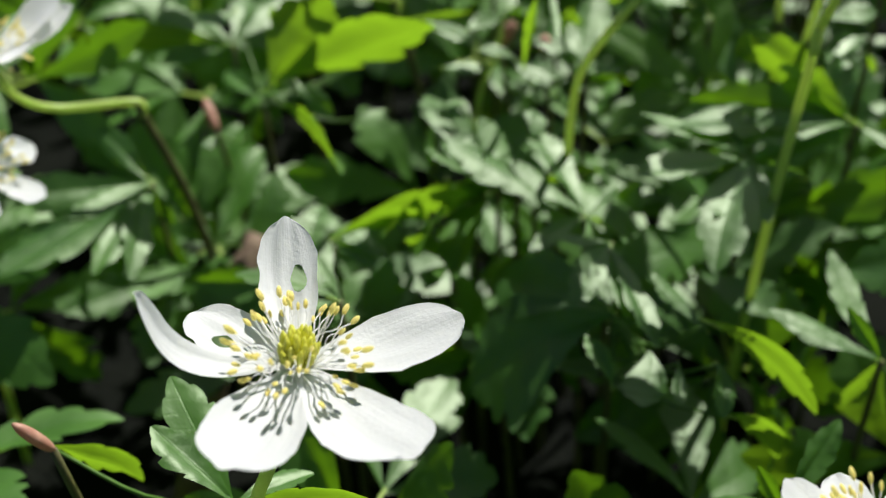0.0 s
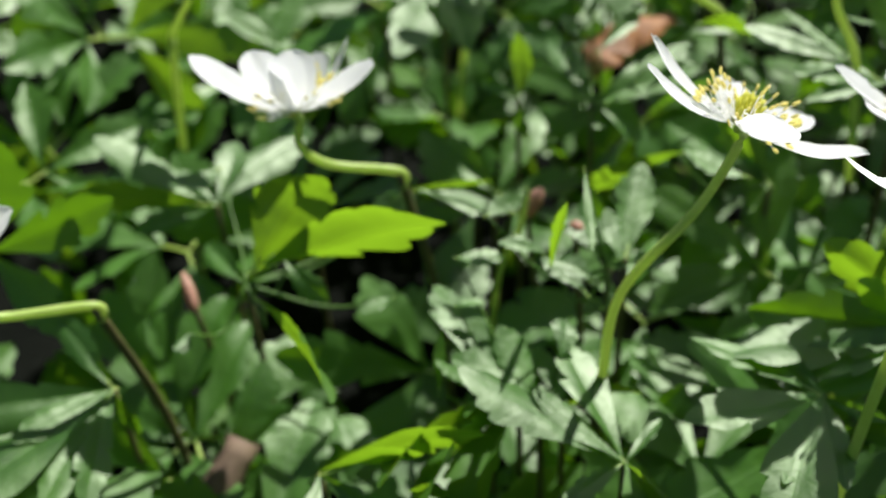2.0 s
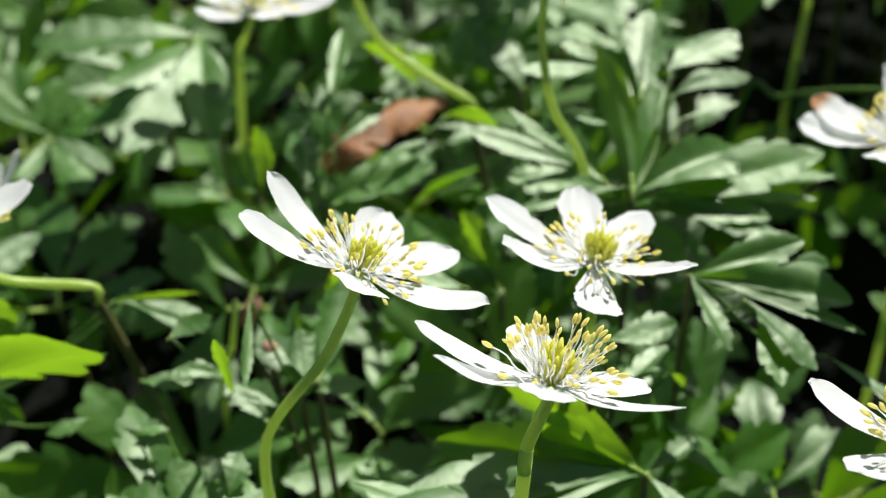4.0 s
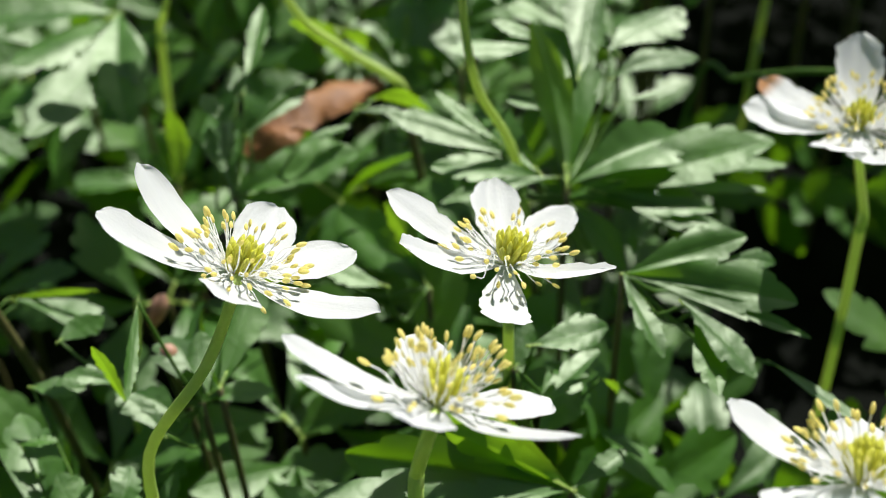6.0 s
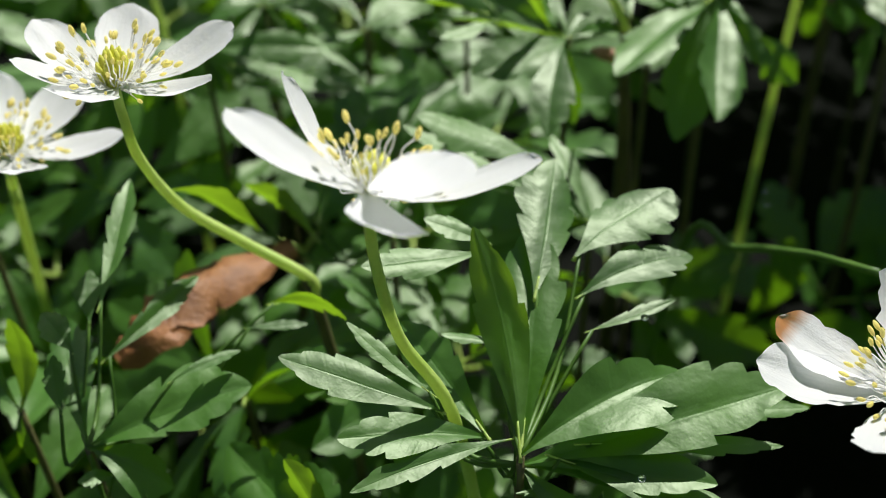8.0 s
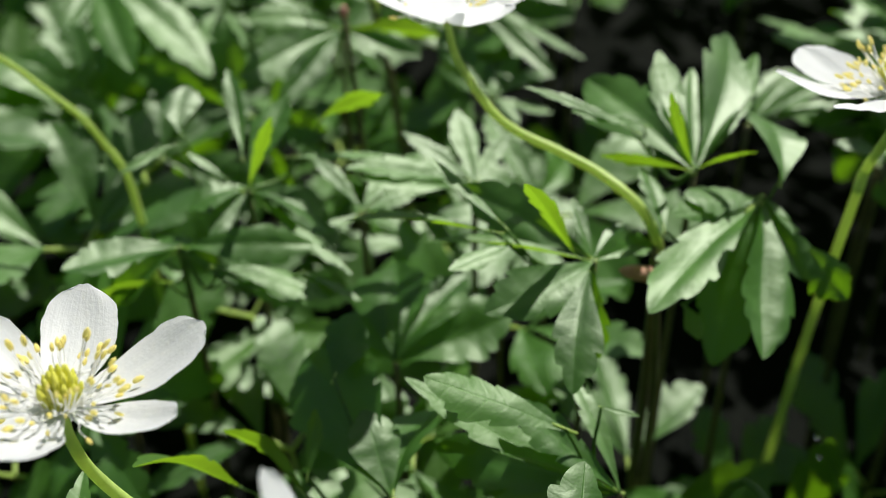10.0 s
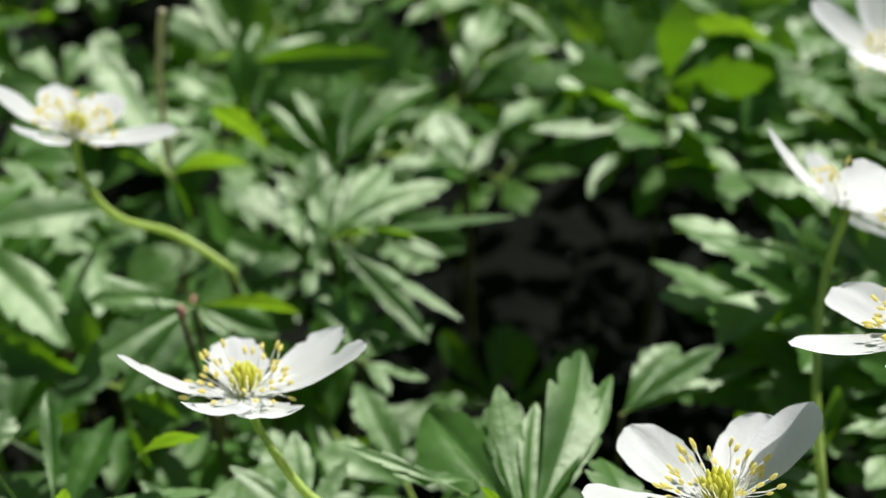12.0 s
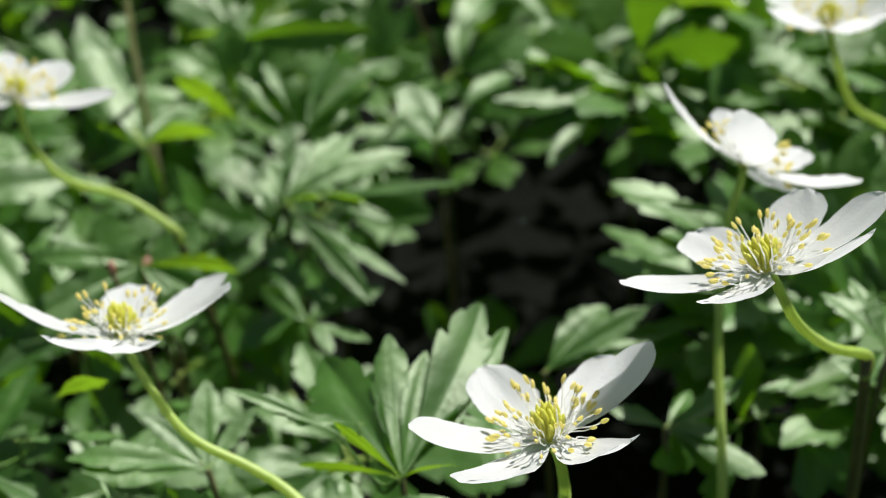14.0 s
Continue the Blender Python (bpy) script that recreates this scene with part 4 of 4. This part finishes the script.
grow((0.0110, 0.3810, 0.1000), [('s', 0.10, None, (0.0392, 0.4065, 0.1022)), ('s', 0.12, None, (0.0283, 0.4057, 0.1038)), ('s', 0.09, None, (0.0173, 0.4013, 0.1049)), ('s', 0.05, None, (0.0570, 0.3795, 0.1063)), ('s', 0.10, (0.0162, 0.3806, 0.1038), (0.0393, 0.3753, 0.0999)), ('g', 0.08, None, (0.0325, 0.3782, 0.1048)), ('s', 0.07, None, (0.0443, 0.3604, 0.0913)), ('s', 0.10, None, (0.0285, 0.3671, 0.0955)), ('d', 0.07, None, (0.0357, 0.3543, 0.0897)), ('s', 0.19, None, (0.0049, 0.3905, 0.1057)), ('s', 0.23, (0.0063, 0.3776, 0.1058), (0.0088, 0.3698, 0.1046)), ('s', 0.30, (0.0092, 0.3667, 0.1019), (0.0053, 0.3594, 0.1018))], seed=15)
grow((0.0120, 0.4130, 0.0990), [('s', 0.09, (0.0072, 0.4115, 0.1027), (-0.0083, 0.4240, 0.1098)), ('s', 0.09, (0.0082, 0.4135, 0.1057), (-0.0014, 0.4286, 0.1122)), ('m', 0.13, None, (0.0329, 0.4369, 0.1129)), ('m', 0.09, None, (0.0167, 0.4429, 0.1077)), ('s', 0.15, (0.0191, 0.4105, 0.1017), (0.0312, 0.4269, 0.1040)), ('s', 0.18, (0.0221, 0.4075, 0.1007), (0.0340, 0.4139, 0.1009)), ('g', 0.17, (-0.0050, 0.4140, 0.1010), (-0.0191, 0.4077, 0.1205)), ('s', 0.19, (-0.0066, 0.4056, 0.1017), (0.0050, 0.4010, 0.1000)), ('d', 0.16, None, (0.0245, 0.4285, 0.1056))], seed=16)
grow((0.1240, 0.3530, 0.1120), [('e', 0.07, None, (0.0850, 0.3610, 0.1190)), ('s', 0.22, (0.1141, 0.3538, 0.1158), (0.1063, 0.3598, 0.1201)), ('s', 0.21, (0.1270, 0.3508, 0.1138), (0.1161, 0.3596, 0.1191)), ('g', 0.06, (0.1140, 0.3570, 0.1130), (0.0979, 0.3570, 0.1174))], seed=17)
grow((0.0730, 0.3250, 0.0980), [('s', 0.06, None, (0.1020, 0.3394, 0.0980)), ('d', 0.12, None, (0.0961, 0.3379, 0.1049)), ('d', 0.18, None, (0.0865, 0.3421, 0.1027))], seed=18)
grow((0.0450, 0.4210, 0.0900), [('s', 0.27, None, (0.0350, 0.4405, 0.0976)), ('s', 0.21, None, (0.0564, 0.4395, 0.0940)), ('s', 0.27, None, (0.0372, 0.4304, 0.0954)), ('g', 0.10, None, (0.0488, 0.4265, 0.0785)), ('s', 0.15, (0.0528, 0.4285, 0.0967), (0.0640, 0.4470, 0.0993))], seed=19)
grow((0.0990, 0.4340, 0.0980), [('s', 0.09, None, (0.0601, 0.4167, 0.1041)), ('s', 0.15, None, (0.0682, 0.4403, 0.1069)), ('g', 0.10, None, (0.0858, 0.4362, 0.0960)), ('s', 0.17, None, (0.1097, 0.4113, 0.0924)), ('s', 0.20, None, (0.1261, 0.4338, 0.0943)), ('s', 0.33, (0.1064, 0.4385, 0.1016), (0.1171, 0.4499, 0.1028)), ('s', 0.18, (0.1034, 0.4535, 0.1035), (0.0879, 0.4462, 0.1069)), ('s', 0.17, (0.0865, 0.4256, 0.0947), (0.0725, 0.4067, 0.0938)), ('d', 0.26, None, (0.0901, 0.4266, 0.0868))], seed=20)
grow((0.0230, 0.1360, 0.1170), [('s', 0.17, None, (0.0268, 0.1204, 0.1138)), ('s', 0.18, (0.0335, 0.1319, 0.1141), (0.0381, 0.1160, 0.1103)), ('s', 0.19, (0.0315, 0.1309, 0.1161), (0.0432, 0.1193, 0.1113)), ('s', 0.12, (0.0463, 0.1280, 0.1061), (0.0609, 0.1189, 0.1021)), ('d', 0.17, None, (0.0443, 0.1423, 0.1197)), ('d', 0.15, None, (0.0515, 0.1321, 0.1158)), ('d', 0.05, None, (0.0536, 0.1272, 0.1135)), ('s', 0.18, (0.0394, 0.1398, 0.1170), (0.0488, 0.1396, 0.1159))], seed=21)
grow((0.0060, 0.1240, 0.1080), [('s', 0.29, (0.0079, 0.1249, 0.1122), (0.0221, 0.1276, 0.1114)), ('s', 0.17, (0.0079, 0.1201, 0.1023), (0.0221, 0.1317, 0.1044)), ('m', 0.22, (0.0090, 0.1180, 0.0980), (0.0187, 0.1314, 0.0987)), ('d', 0.16, None, (0.0035, 0.1229, 0.1000)), ('g', 0.10, (0.0200, 0.1280, 0.1020), (0.0242, 0.1318, 0.0950)), ('s', 0.23, None, (0.0093, 0.1311, 0.1108))], seed=22)
grow((-0.0440, 0.1260, 0.0980), [('s', 0.29, None, (-0.0482, 0.1372, 0.1045)), ('s', 0.28, (-0.0483, 0.1182, 0.0982), (-0.0550, 0.1260, 0.1029)), ('s', 0.26, (-0.0561, 0.1251, 0.1022), (-0.0645, 0.1266, 0.1056)), ('m', 0.15, None, (-0.0363, 0.1408, 0.1021)), ('d', 0.22, None, (-0.0320, 0.1289, 0.0981)), ('s', 0.36, (-0.0670, 0.1310, 0.1060), (-0.0614, 0.1373, 0.1080)), ('s', 0.05, (-0.0502, 0.1249, 0.1220), (-0.0498, 0.1078, 0.1164))], seed=23)
grow((-0.1130, 0.1320, 0.0880), [('g', 0.3, (-0.1115, 0.1320, 0.0910), (-0.0980, 0.1370, 0.1140)), ('g', 0.15, (-0.1120, 0.1340, 0.0895), (-0.0725, 0.1190, 0.1180)), ('g', 0.2, (-0.108, 0.117, 0.098), (-0.091, 0.094, 0.096)), ('m', 0.27, (-0.1060, 0.1370, 0.0900), (-0.0972, 0.1306, 0.0840)), ('g', 0.05, (-0.0830, 0.1510, 0.0970), (-0.0641, 0.1501, 0.1005)), ('s', 0.20, (-0.0806, 0.1497, 0.0979), (-0.0620, 0.1493, 0.0933)), ('s', 0.31, (-0.1221, 0.1628, 0.0938), (-0.1282, 0.1505, 0.0953)), ('d', 0.17, None, (-0.1236, 0.1469, 0.0868)), ('s', 0.26, (-0.1220, 0.1191, 0.0871), (-0.1222, 0.1130, 0.0869)), ('s', 0.19, (-0.0845, 0.1319, 0.0851), (-0.0904, 0.1259, 0.0859))], seed=24)
grow((-0.0570, 0.1030, 0.0880), [('s', 0.24, None, (-0.0668, 0.1123, 0.0952)), ('s', 0.24, None, (-0.0733, 0.1045, 0.0942)), ('s', 0.27, (-0.0539, 0.1050, 0.0953), (-0.0511, 0.1124, 0.0984)), ('s', 0.36, (-0.0726, 0.1289, 0.0981), (-0.0636, 0.1271, 0.0979)), ('s', 0.29, (-0.0726, 0.1199, 0.0941), (-0.0665, 0.1199, 0.0945)), ('d', 0.19, None, (-0.0645, 0.1146, 0.0857)), ('g', 0.13, (-0.0750, 0.1050, 0.0860), (-0.0739, 0.1142, 0.0934))], seed=25)
grow((-0.0410, 0.1270, 0.1000), [('s', 0.16, None, (-0.0350, 0.1476, 0.1069)), ('s', 0.23, (-0.0420, 0.1238, 0.1021), (-0.0462, 0.1333, 0.1065)), ('d', 0.16, None, (-0.0511, 0.1466, 0.1007)), ('s', 0.29, (-0.0470, 0.1219, 0.0981), (-0.0541, 0.1267, 0.1019)), ('g', 0.04, (-0.0550, 0.1240, 0.0980), (-0.0543, 0.1122, 0.1258))], seed=26)
grow((-0.0410, 0.0620, 0.0860), [('s', 0.29, None, (-0.0471, 0.0762, 0.0933)), ('s', 0.12, (-0.0266, 0.0489, 0.0940), (-0.0361, 0.0591, 0.0996)), ('s', 0.32, (-0.0365, 0.0489, 0.0901), (-0.0369, 0.0357, 0.0876)), ('s', 0.18, (-0.0256, 0.0449, 0.0911), (-0.0239, 0.0340, 0.0885)), ('g', 0.13, (-0.0290, 0.0460, 0.1000), (-0.0053, 0.0401, 0.0875)), ('g', 0.14, (-0.0240, 0.0380, 0.0850), (-0.0088, 0.0452, 0.0702)), ('s', 0.24, (-0.0424, 0.0469, 0.0821), (-0.0452, 0.0573, 0.0872)), ('d', 0.33, None, (-0.0706, 0.0646, 0.0716)), ('d', 0.31, None, (-0.0638, 0.0806, 0.0823)), ('s', 0.20, (-0.0316, 0.0469, 0.0891), (-0.0315, 0.0366, 0.0874))], seed=27)
grow((-0.1010, 0.0010, 0.1080), [('s', 0.18, None, (-0.1122, 0.0166, 0.1176)), ('g', 0.18, (-0.1310, 0.0150, 0.1040), (-0.1191, 0.0233, 0.0874)), ('m', 0.21, None, (-0.1130, 0.0094, 0.1154)), ('m', 0.15, None, (-0.0905, 0.0089, 0.1059)), ('g', 0.14, None, (-0.0789, -0.0019, 0.1128))], seed=28)
grow((0.0960, 0.3080, 0.1000), [('s', 0.14, None, (0.1151, 0.3004, 0.0970)), ('d', 0.21, None, (0.1085, 0.2994, 0.0932)), ('d', 0.17, None, (0.1025, 0.3180, 0.1001))], seed=29)
grow((0.1240, 0.3140, 0.0900), [('s', 0.21, (0.1135, 0.3159, 0.1021), (0.1223, 0.3165, 0.1026)), ('m', 0.21, None, (0.1346, 0.3216, 0.0894)), ('d', 0.29, None, (0.1347, 0.3080, 0.0851)), ('d', 0.24, None, (0.1167, 0.3207, 0.0860)), ('s', 0.32, (0.1283, 0.3150, 0.0991), (0.1332, 0.3180, 0.1003)), ('d', 0.26, None, (0.1259, 0.3044, 0.0809)), ('s', 0.17, (0.1392, 0.3180, 0.1000), (0.1296, 0.3220, 0.1041))], seed=30)
GAPS = [(-0.095, 0.157, 0.020), (-0.106, 0.108, 0.016), (-0.157, 0.083, 0.024), (-0.065, 0.067, 0.02), (-0.046, 0.058, 0.022), (0.055, 0.37, 0.035), (0.05, 0.41, 0.03), (0.076, 0.196, 0.03), (0.068, 0.422, 0.045), (0.090, 0.453, 0.040), (0.109, 0.425, 0.045), (0.085, 0.384, 0.040), (0.126, 0.317, 0.030), (0.076, 0.285, 0.045), (0.068, 0.313, 0.030), (0.094, 0.278, 0.040), (0.101, 0.323, 0.040), (0.066, 0.244, 0.040), (0.070, 0.228, 0.030), (-0.058, 0.039, 0.025), (-0.137, 0.046, 0.026), (-0.140, 0.024, 0.020), (0.061, 0.226, 0.028), (0.089, 0.262, 0.040), (0.074, 0.267, 0.030), (-0.200, 0.276, 0.035), (0.092, 0.393, 0.030), (0.112, 0.371, 0.035), (0.089, 0.274, 0.055), (0.070, 0.254, 0.045), (0.108, 0.292, 0.045), (0.101, 0.311, 0.045)]


# ---- small things among the leaves ----
def dead_leaf(points, width, seed):
    """A dry brown leaf, rolled and crumpled along its midrib."""
    bm = bmesh.new()
    line = spline(points, 7)
    rows = []
    for i, p in enumerate(line):
        s = i / (len(line) - 1)
        way = (line[min(i + 1, len(line) - 1)] - line[max(i - 1, 0)]).normalized()
        x = way.cross(Vector((0, 0, 1))).normalized()
        z = x.cross(way)
        w = width * (0.15 + math.sin(math.pi * (0.08 + 0.86 * s)) ** 0.7)
        row = []
        for k in range(11):
            u = k / 5 - 1
            roll = u * 1.15
            crumple = w * (0.3 * noise.noise((u * 2.2, s * 6, seed)) + 0.22 * noise.noise((u * 6, s * 15, seed + 4)))
            row.append(bm.verts.new(p + x * (math.sin(roll) * w * 0.8 + crumple) - z * ((1 - math.cos(roll)) * w * 0.7 + crumple)))
        rows.append(row)
    for r0, r1 in zip(rows, rows[1:]):
        for k in range(10):
            bm.faces.new((r0[k], r0[k + 1], r1[k + 1], r1[k]))
    return tagged(part("dead_leaf", bm, DEAD), "dry curled brown leaf caught among green leaves", "dead leaf")


def bud(at, tip, radius, foot):
    """A closed pink flower bud on a thin stalk."""
    at, tip, foot = Vector(at), Vector(tip), Vector(foot)
    plant = new("flower_bud")
    plant.location = (foot.x, foot.y, 0)
    tagged(plant, "small closed pink anemone bud on a thin stalk", "bud", "buds among the leaves")
    o = plant.location
    bm = bmesh.new()
    pod(bm, at - o, tip - o, radius, 9, 7)
    part("bud_head", bm, BUD, plant)
    bm = bmesh.new()
    tube(bm, spline([at + (tip - at) * 0.08 - o, at.lerp(foot, 0.4) - o + Vector((0.002, 0, 0)), Vector((0, 0, 0))], 5), 0.0006, 0.0009, 7)
    part("stalk", bm, STALK, plant)


def twig(points, r0, r1, mat, label, name="twig"):
    bm = bmesh.new()
    tube(bm, spline(points, 6), r0, r1, 8)
    for v in bm.verts:
        v.co += v.normal * 0 + Vector((noise.noise(v.co * 300), noise.noise(v.co * 310), 0)) * r0 * 0.18
    return tagged(part(name, bm, mat), label, name)


def dew(at, radius):
    bm = bmesh.new()
    bmesh.ops.create_icosphere(bm, subdivisions=3, radius=radius)
    for v in bm.verts:
        v.co.z *= 0.8
    ob = tagged(part("dew_drop", bm, DEW), "clear round dew drop on a leaf", "dew drop", "dew drops on the leaves")
    ob.location = at


dead_leaf([(-0.0471, 0.1996, 0.0940), (-0.0401, 0.2027, 0.1000), (-0.0322, 0.2127, 0.1000), (-0.0199, 0.2251, 0.0960)], 0.0066, 3)
dead_leaf([(-0.0571, 0.1534, 0.0600), (-0.0540, 0.1536, 0.0650), (-0.0499, 0.1583, 0.0620)], 0.004, 8)
bud((-0.0498, 0.1325, 0.1000), (-0.0499, 0.1326, 0.1040), 0.0016, (-0.0458, 0.1385, 0))
bud((0.0431, 0.2602, 0.1120), (0.0349, 0.2562, 0.1170), 0.0014, (0.0471, 0.2662, 0))
bud((-0.0135, 0.3295, 0.1200), (-0.0139, 0.3308, 0.1230), 0.0009, (-0.0095, 0.3355, 0))
bud((-0.0190, 0.3599, 0.0960), (-0.0183, 0.3626, 0.0980), 0.0010, (-0.0150, 0.3659, 0))
bud((-0.1253, 0.1376, 0.0750), (-0.1289, 0.1449, 0.0800), 0.0013, (-0.1213, 0.1436, 0))
bud((-0.1272, 0.0103, 0.1080), (-0.1322, 0.0102, 0.1140), 0.0010, (-0.1232, 0.0163, 0))
bud((-0.0581, 0.1515, 0.0900), (-0.0551, 0.1536, 0.0960), 0.0017, (-0.0541, 0.1575, 0))
twig([(-0.1144, 0.1169, 0.0600), (-0.1232, 0.1004, 0.0450), (-0.1337, 0.0806, 0.0000)], 0.0035, 0.0045, TWIG, "dark brown twig leaning between the leaves")
twig([(-0.0285, 0.4167, 0.1400), (-0.0323, 0.4243, 0.1250), (-0.0356, 0.4307, 0.1000), (-0.0376, 0.4346, 0.0000)], 0.0008, 0.001, BARE, "pale straw-coloured bare flower stem rising between leaves", "bare_stem")
twig([(0.0374, 0.4540, 0.1200), (0.0405, 0.4502, 0.1100), (0.0445, 0.4560, 0.0900), (0.0470, 0.4596, 0.0000)], 0.0006, 0.0008, STALK, "dull brownish bare flower stem rising between leaves", "bare_stem")
twig([(-0.0582, 0.1479, 0.1000), (-0.0597, 0.1470, 0.0900), (-0.0639, 0.1505, 0.0700), (-0.0664, 0.1527, 0.0000)], 0.0006, 0.0008, STEM, "pale green bare flower stem rising between leaves", "bare_stem")
twig([(-0.0774, 0.3014, 0.1300), (-0.0679, 0.3019, 0.1200), (-0.0598, 0.3014, 0.1100), (-0.0537, 0.2991, 0.0900), (-0.0501, 0.2977, 0.0000)], 0.0006, 0.0008, STEM, "pale green bare flower stem rising between leaves", "bare_stem")
# a pale stem in shade: the darker petiole green puts that shade into its colour
twig([(0.0698, 0.1908, 0.1200), (0.0648, 0.2064, 0.1100), (0.0574, 0.2194, 0.1000), (0.0511, 0.2300, 0.0900), (0.0473, 0.2364, 0.0000)], 0.0006, 0.0008, PETIOLE_AND_SHADED_STEM, "pale green bare flower stem rising between leaves", "bare_stem")
dew((-0.1434, 0.1563, 0.0673), 0.0007)
dew((-0.1232, 0.1078, 0.0734), 0.0007)
dew((0.0655, 0.2313, 0.1000), 0.0005)
dew((0.0661, 0.2354, 0.1000), 0.0005)
dew((0.0313, 0.1693, 0.1320), 0.0005)
dew((0.0302, 0.1533, 0.1200), 0.0005)
dew((0.0686, 0.3864, 0.0900), 0.0005)
dew((0.0825, 0.3298, 0.1000), 0.0005)


# ---- the rest of the leaf carpet ----
TAKEN = [ob.parent.location + ob.matrix_basis @ Vector((0, 0.6, 0)) for ob in scene.objects if ob.name.startswith("leaflet")]
rng = random.Random(5)
POOL = LEAVES + FRESH
far_verts, far_faces, far_uvs, far_mats = [], [], [], []
bake = []
for data in POOL:
    co = np.empty(len(data.vertices) * 3)
    data.vertices.foreach_get("co", co)
    uvs = np.zeros(len(data.loops) * 2)
    data.uv_layers[0].data.foreach_get("uv", uvs)
    bake.append((co.reshape(-1, 3), [tuple(p.vertices) for p in data.polygons], uvs, [p.material_index for p in data.polygons]))
far_count = 0


def carpet(x, y, z, rng, single, open_share=0.28):
    """One more plain plant; those out of the way are joined into one mesh."""
    global far_count
    poses = whorl_leaves(rng, z, 3, open_share)
    picks = [rng.randrange(8) if rng.random() < (0.8 if open_share else 2) else 8 + rng.randrange(3) for _ in poses]
    if single:
        plant = new("anemone_plant")
        plant.location = (x, y, 0)
        tagged(plant, "green three-parted anemone leaves in the low leaf carpet", "plant", "anemone plants of the woodland floor")
        stalk_of(plant, Vector((x, y, z)))
        for m, k in zip(poses, picks):
            attach("leaf", POOL[k], plant, "", m)
        return
    for m, k in zip(poses, picks):
        co, faces, uvs, mats = bake[k]
        turned = co @ np.array(m.to_3x3()).T + np.array(m.translation) + (x, y, 0)
        far_verts.append(turned)
        far_faces.extend([tuple(i + far_count for i in f) for f in faces])
        far_uvs.append(uvs)
        far_mats.extend([2 if k > 7 and i == 0 else i for i in mats])
        far_count += len(co)


for iy in range(33):
    for ix in range(28):
        x = -0.4 + ix * 0.03 + (iy % 2) * 0.015 + rng.uniform(-0.009, 0.009)
        y = -0.12 + iy * 0.03 + rng.uniform(-0.009, 0.009)
        z = rng.uniform(0.035, 0.088)
        # keep the carpet below the leaves that stand over it
        near = [t.z for t in TAKEN if (t.x - x) ** 2 + (t.y - y) ** 2 < 0.024 ** 2]
        z = max(0.03, min([z] + [h - 0.024 for h in near]))
        if any(math.hypot(x - cx, y - cy) < cr for cx, cy, cr in GAPS):
            # in the shaded hollows only a few leaves low over the soil
            if rng.random() < 0.12:
                carpet(x, y, rng.uniform(0.005, 0.02), rng, abs(x) < 0.2 and y < 0.42, 0.0)
            continue
        elif rng.random() < 0.06:
            continue
        lane = -0.03 + 0.16 * max(0, y - 0.1)
        carpet(x, y, z, rng, abs(x - lane) < 0.085 + 0.1 * y and -0.02 < y < 0.42, 0.25 if y < 0.26 else 0.45)
# taller leaves stand close behind the hollows and keep the sun off their floor
for x0, y0, x1, y1 in ((0.095, 0.415, 0.185, 0.505), (0.112, 0.325, 0.165, 0.365)):
    for i in range(22):
        carpet(rng.uniform(x0, x1), rng.uniform(y0, y1), rng.uniform(0.082, 0.1), rng, False, 0.3)
# farther out the same carpet with plainer leaves: a lobed outline of eleven corners, folded along the midrib
lobe = [(0, 0), (0.09, 0.3), (0.2, 0.5), (0.1, 0.52), (0.15, 0.8), (0, 1), (-0.15, 0.8), (-0.1, 0.52), (-0.2, 0.5), (-0.09, 0.3)]
plain = np.array([(x, y, 0.35 * abs(x) - 0.12 * y * y) for x, y in lobe] + [(0, 0.52, 0.0)])
for iy in range(58):
    for ix in range(58):
        x, y = -1.3 + ix * 0.045 + rng.uniform(-0.018, 0.018), -0.95 + iy * 0.045 + rng.uniform(-0.018, 0.018)
        if -0.41 < x < 0.43 and -0.13 < y < 0.85:
            continue
        z = rng.uniform(0.05, 0.1)
        for m in whorl_leaves(rng, z):
            for turn in (-1.0, 0.0, 1.0):
                pose_of = m @ Matrix.Rotation(turn, 4, "Z") @ Matrix.Scale(1.0 - 0.2 * abs(turn), 4)
                far_verts.append(plain @ np.array(pose_of.to_3x3()).T + np.array(pose_of.translation) + (x, y, 0))
                far_faces.extend([(far_count + 10, far_count + k, far_count + (k + 1) % 10) for k in range(10)])
                far_uvs.append(np.tile([0.3, 0.1], 30))
                far_mats.extend([0] * 10)
                far_count += 11
data = bpy.data.meshes.new("distant_leaves")
data.from_pydata(np.concatenate(far_verts).tolist(), [], far_faces)
data.uv_layers.new(name="UVMap").data.foreach_set("uv", np.concatenate(far_uvs))
for m in (LEAF, STEM, LEAF_BRIGHT):
    data.materials.append(m)
data.polygons.foreach_set("material_index", far_mats)
data.shade_smooth()
tagged(new("anemone_carpet", data), "dense carpet of green anemone leaves spreading over the soil", "leaves", kind="stuff")
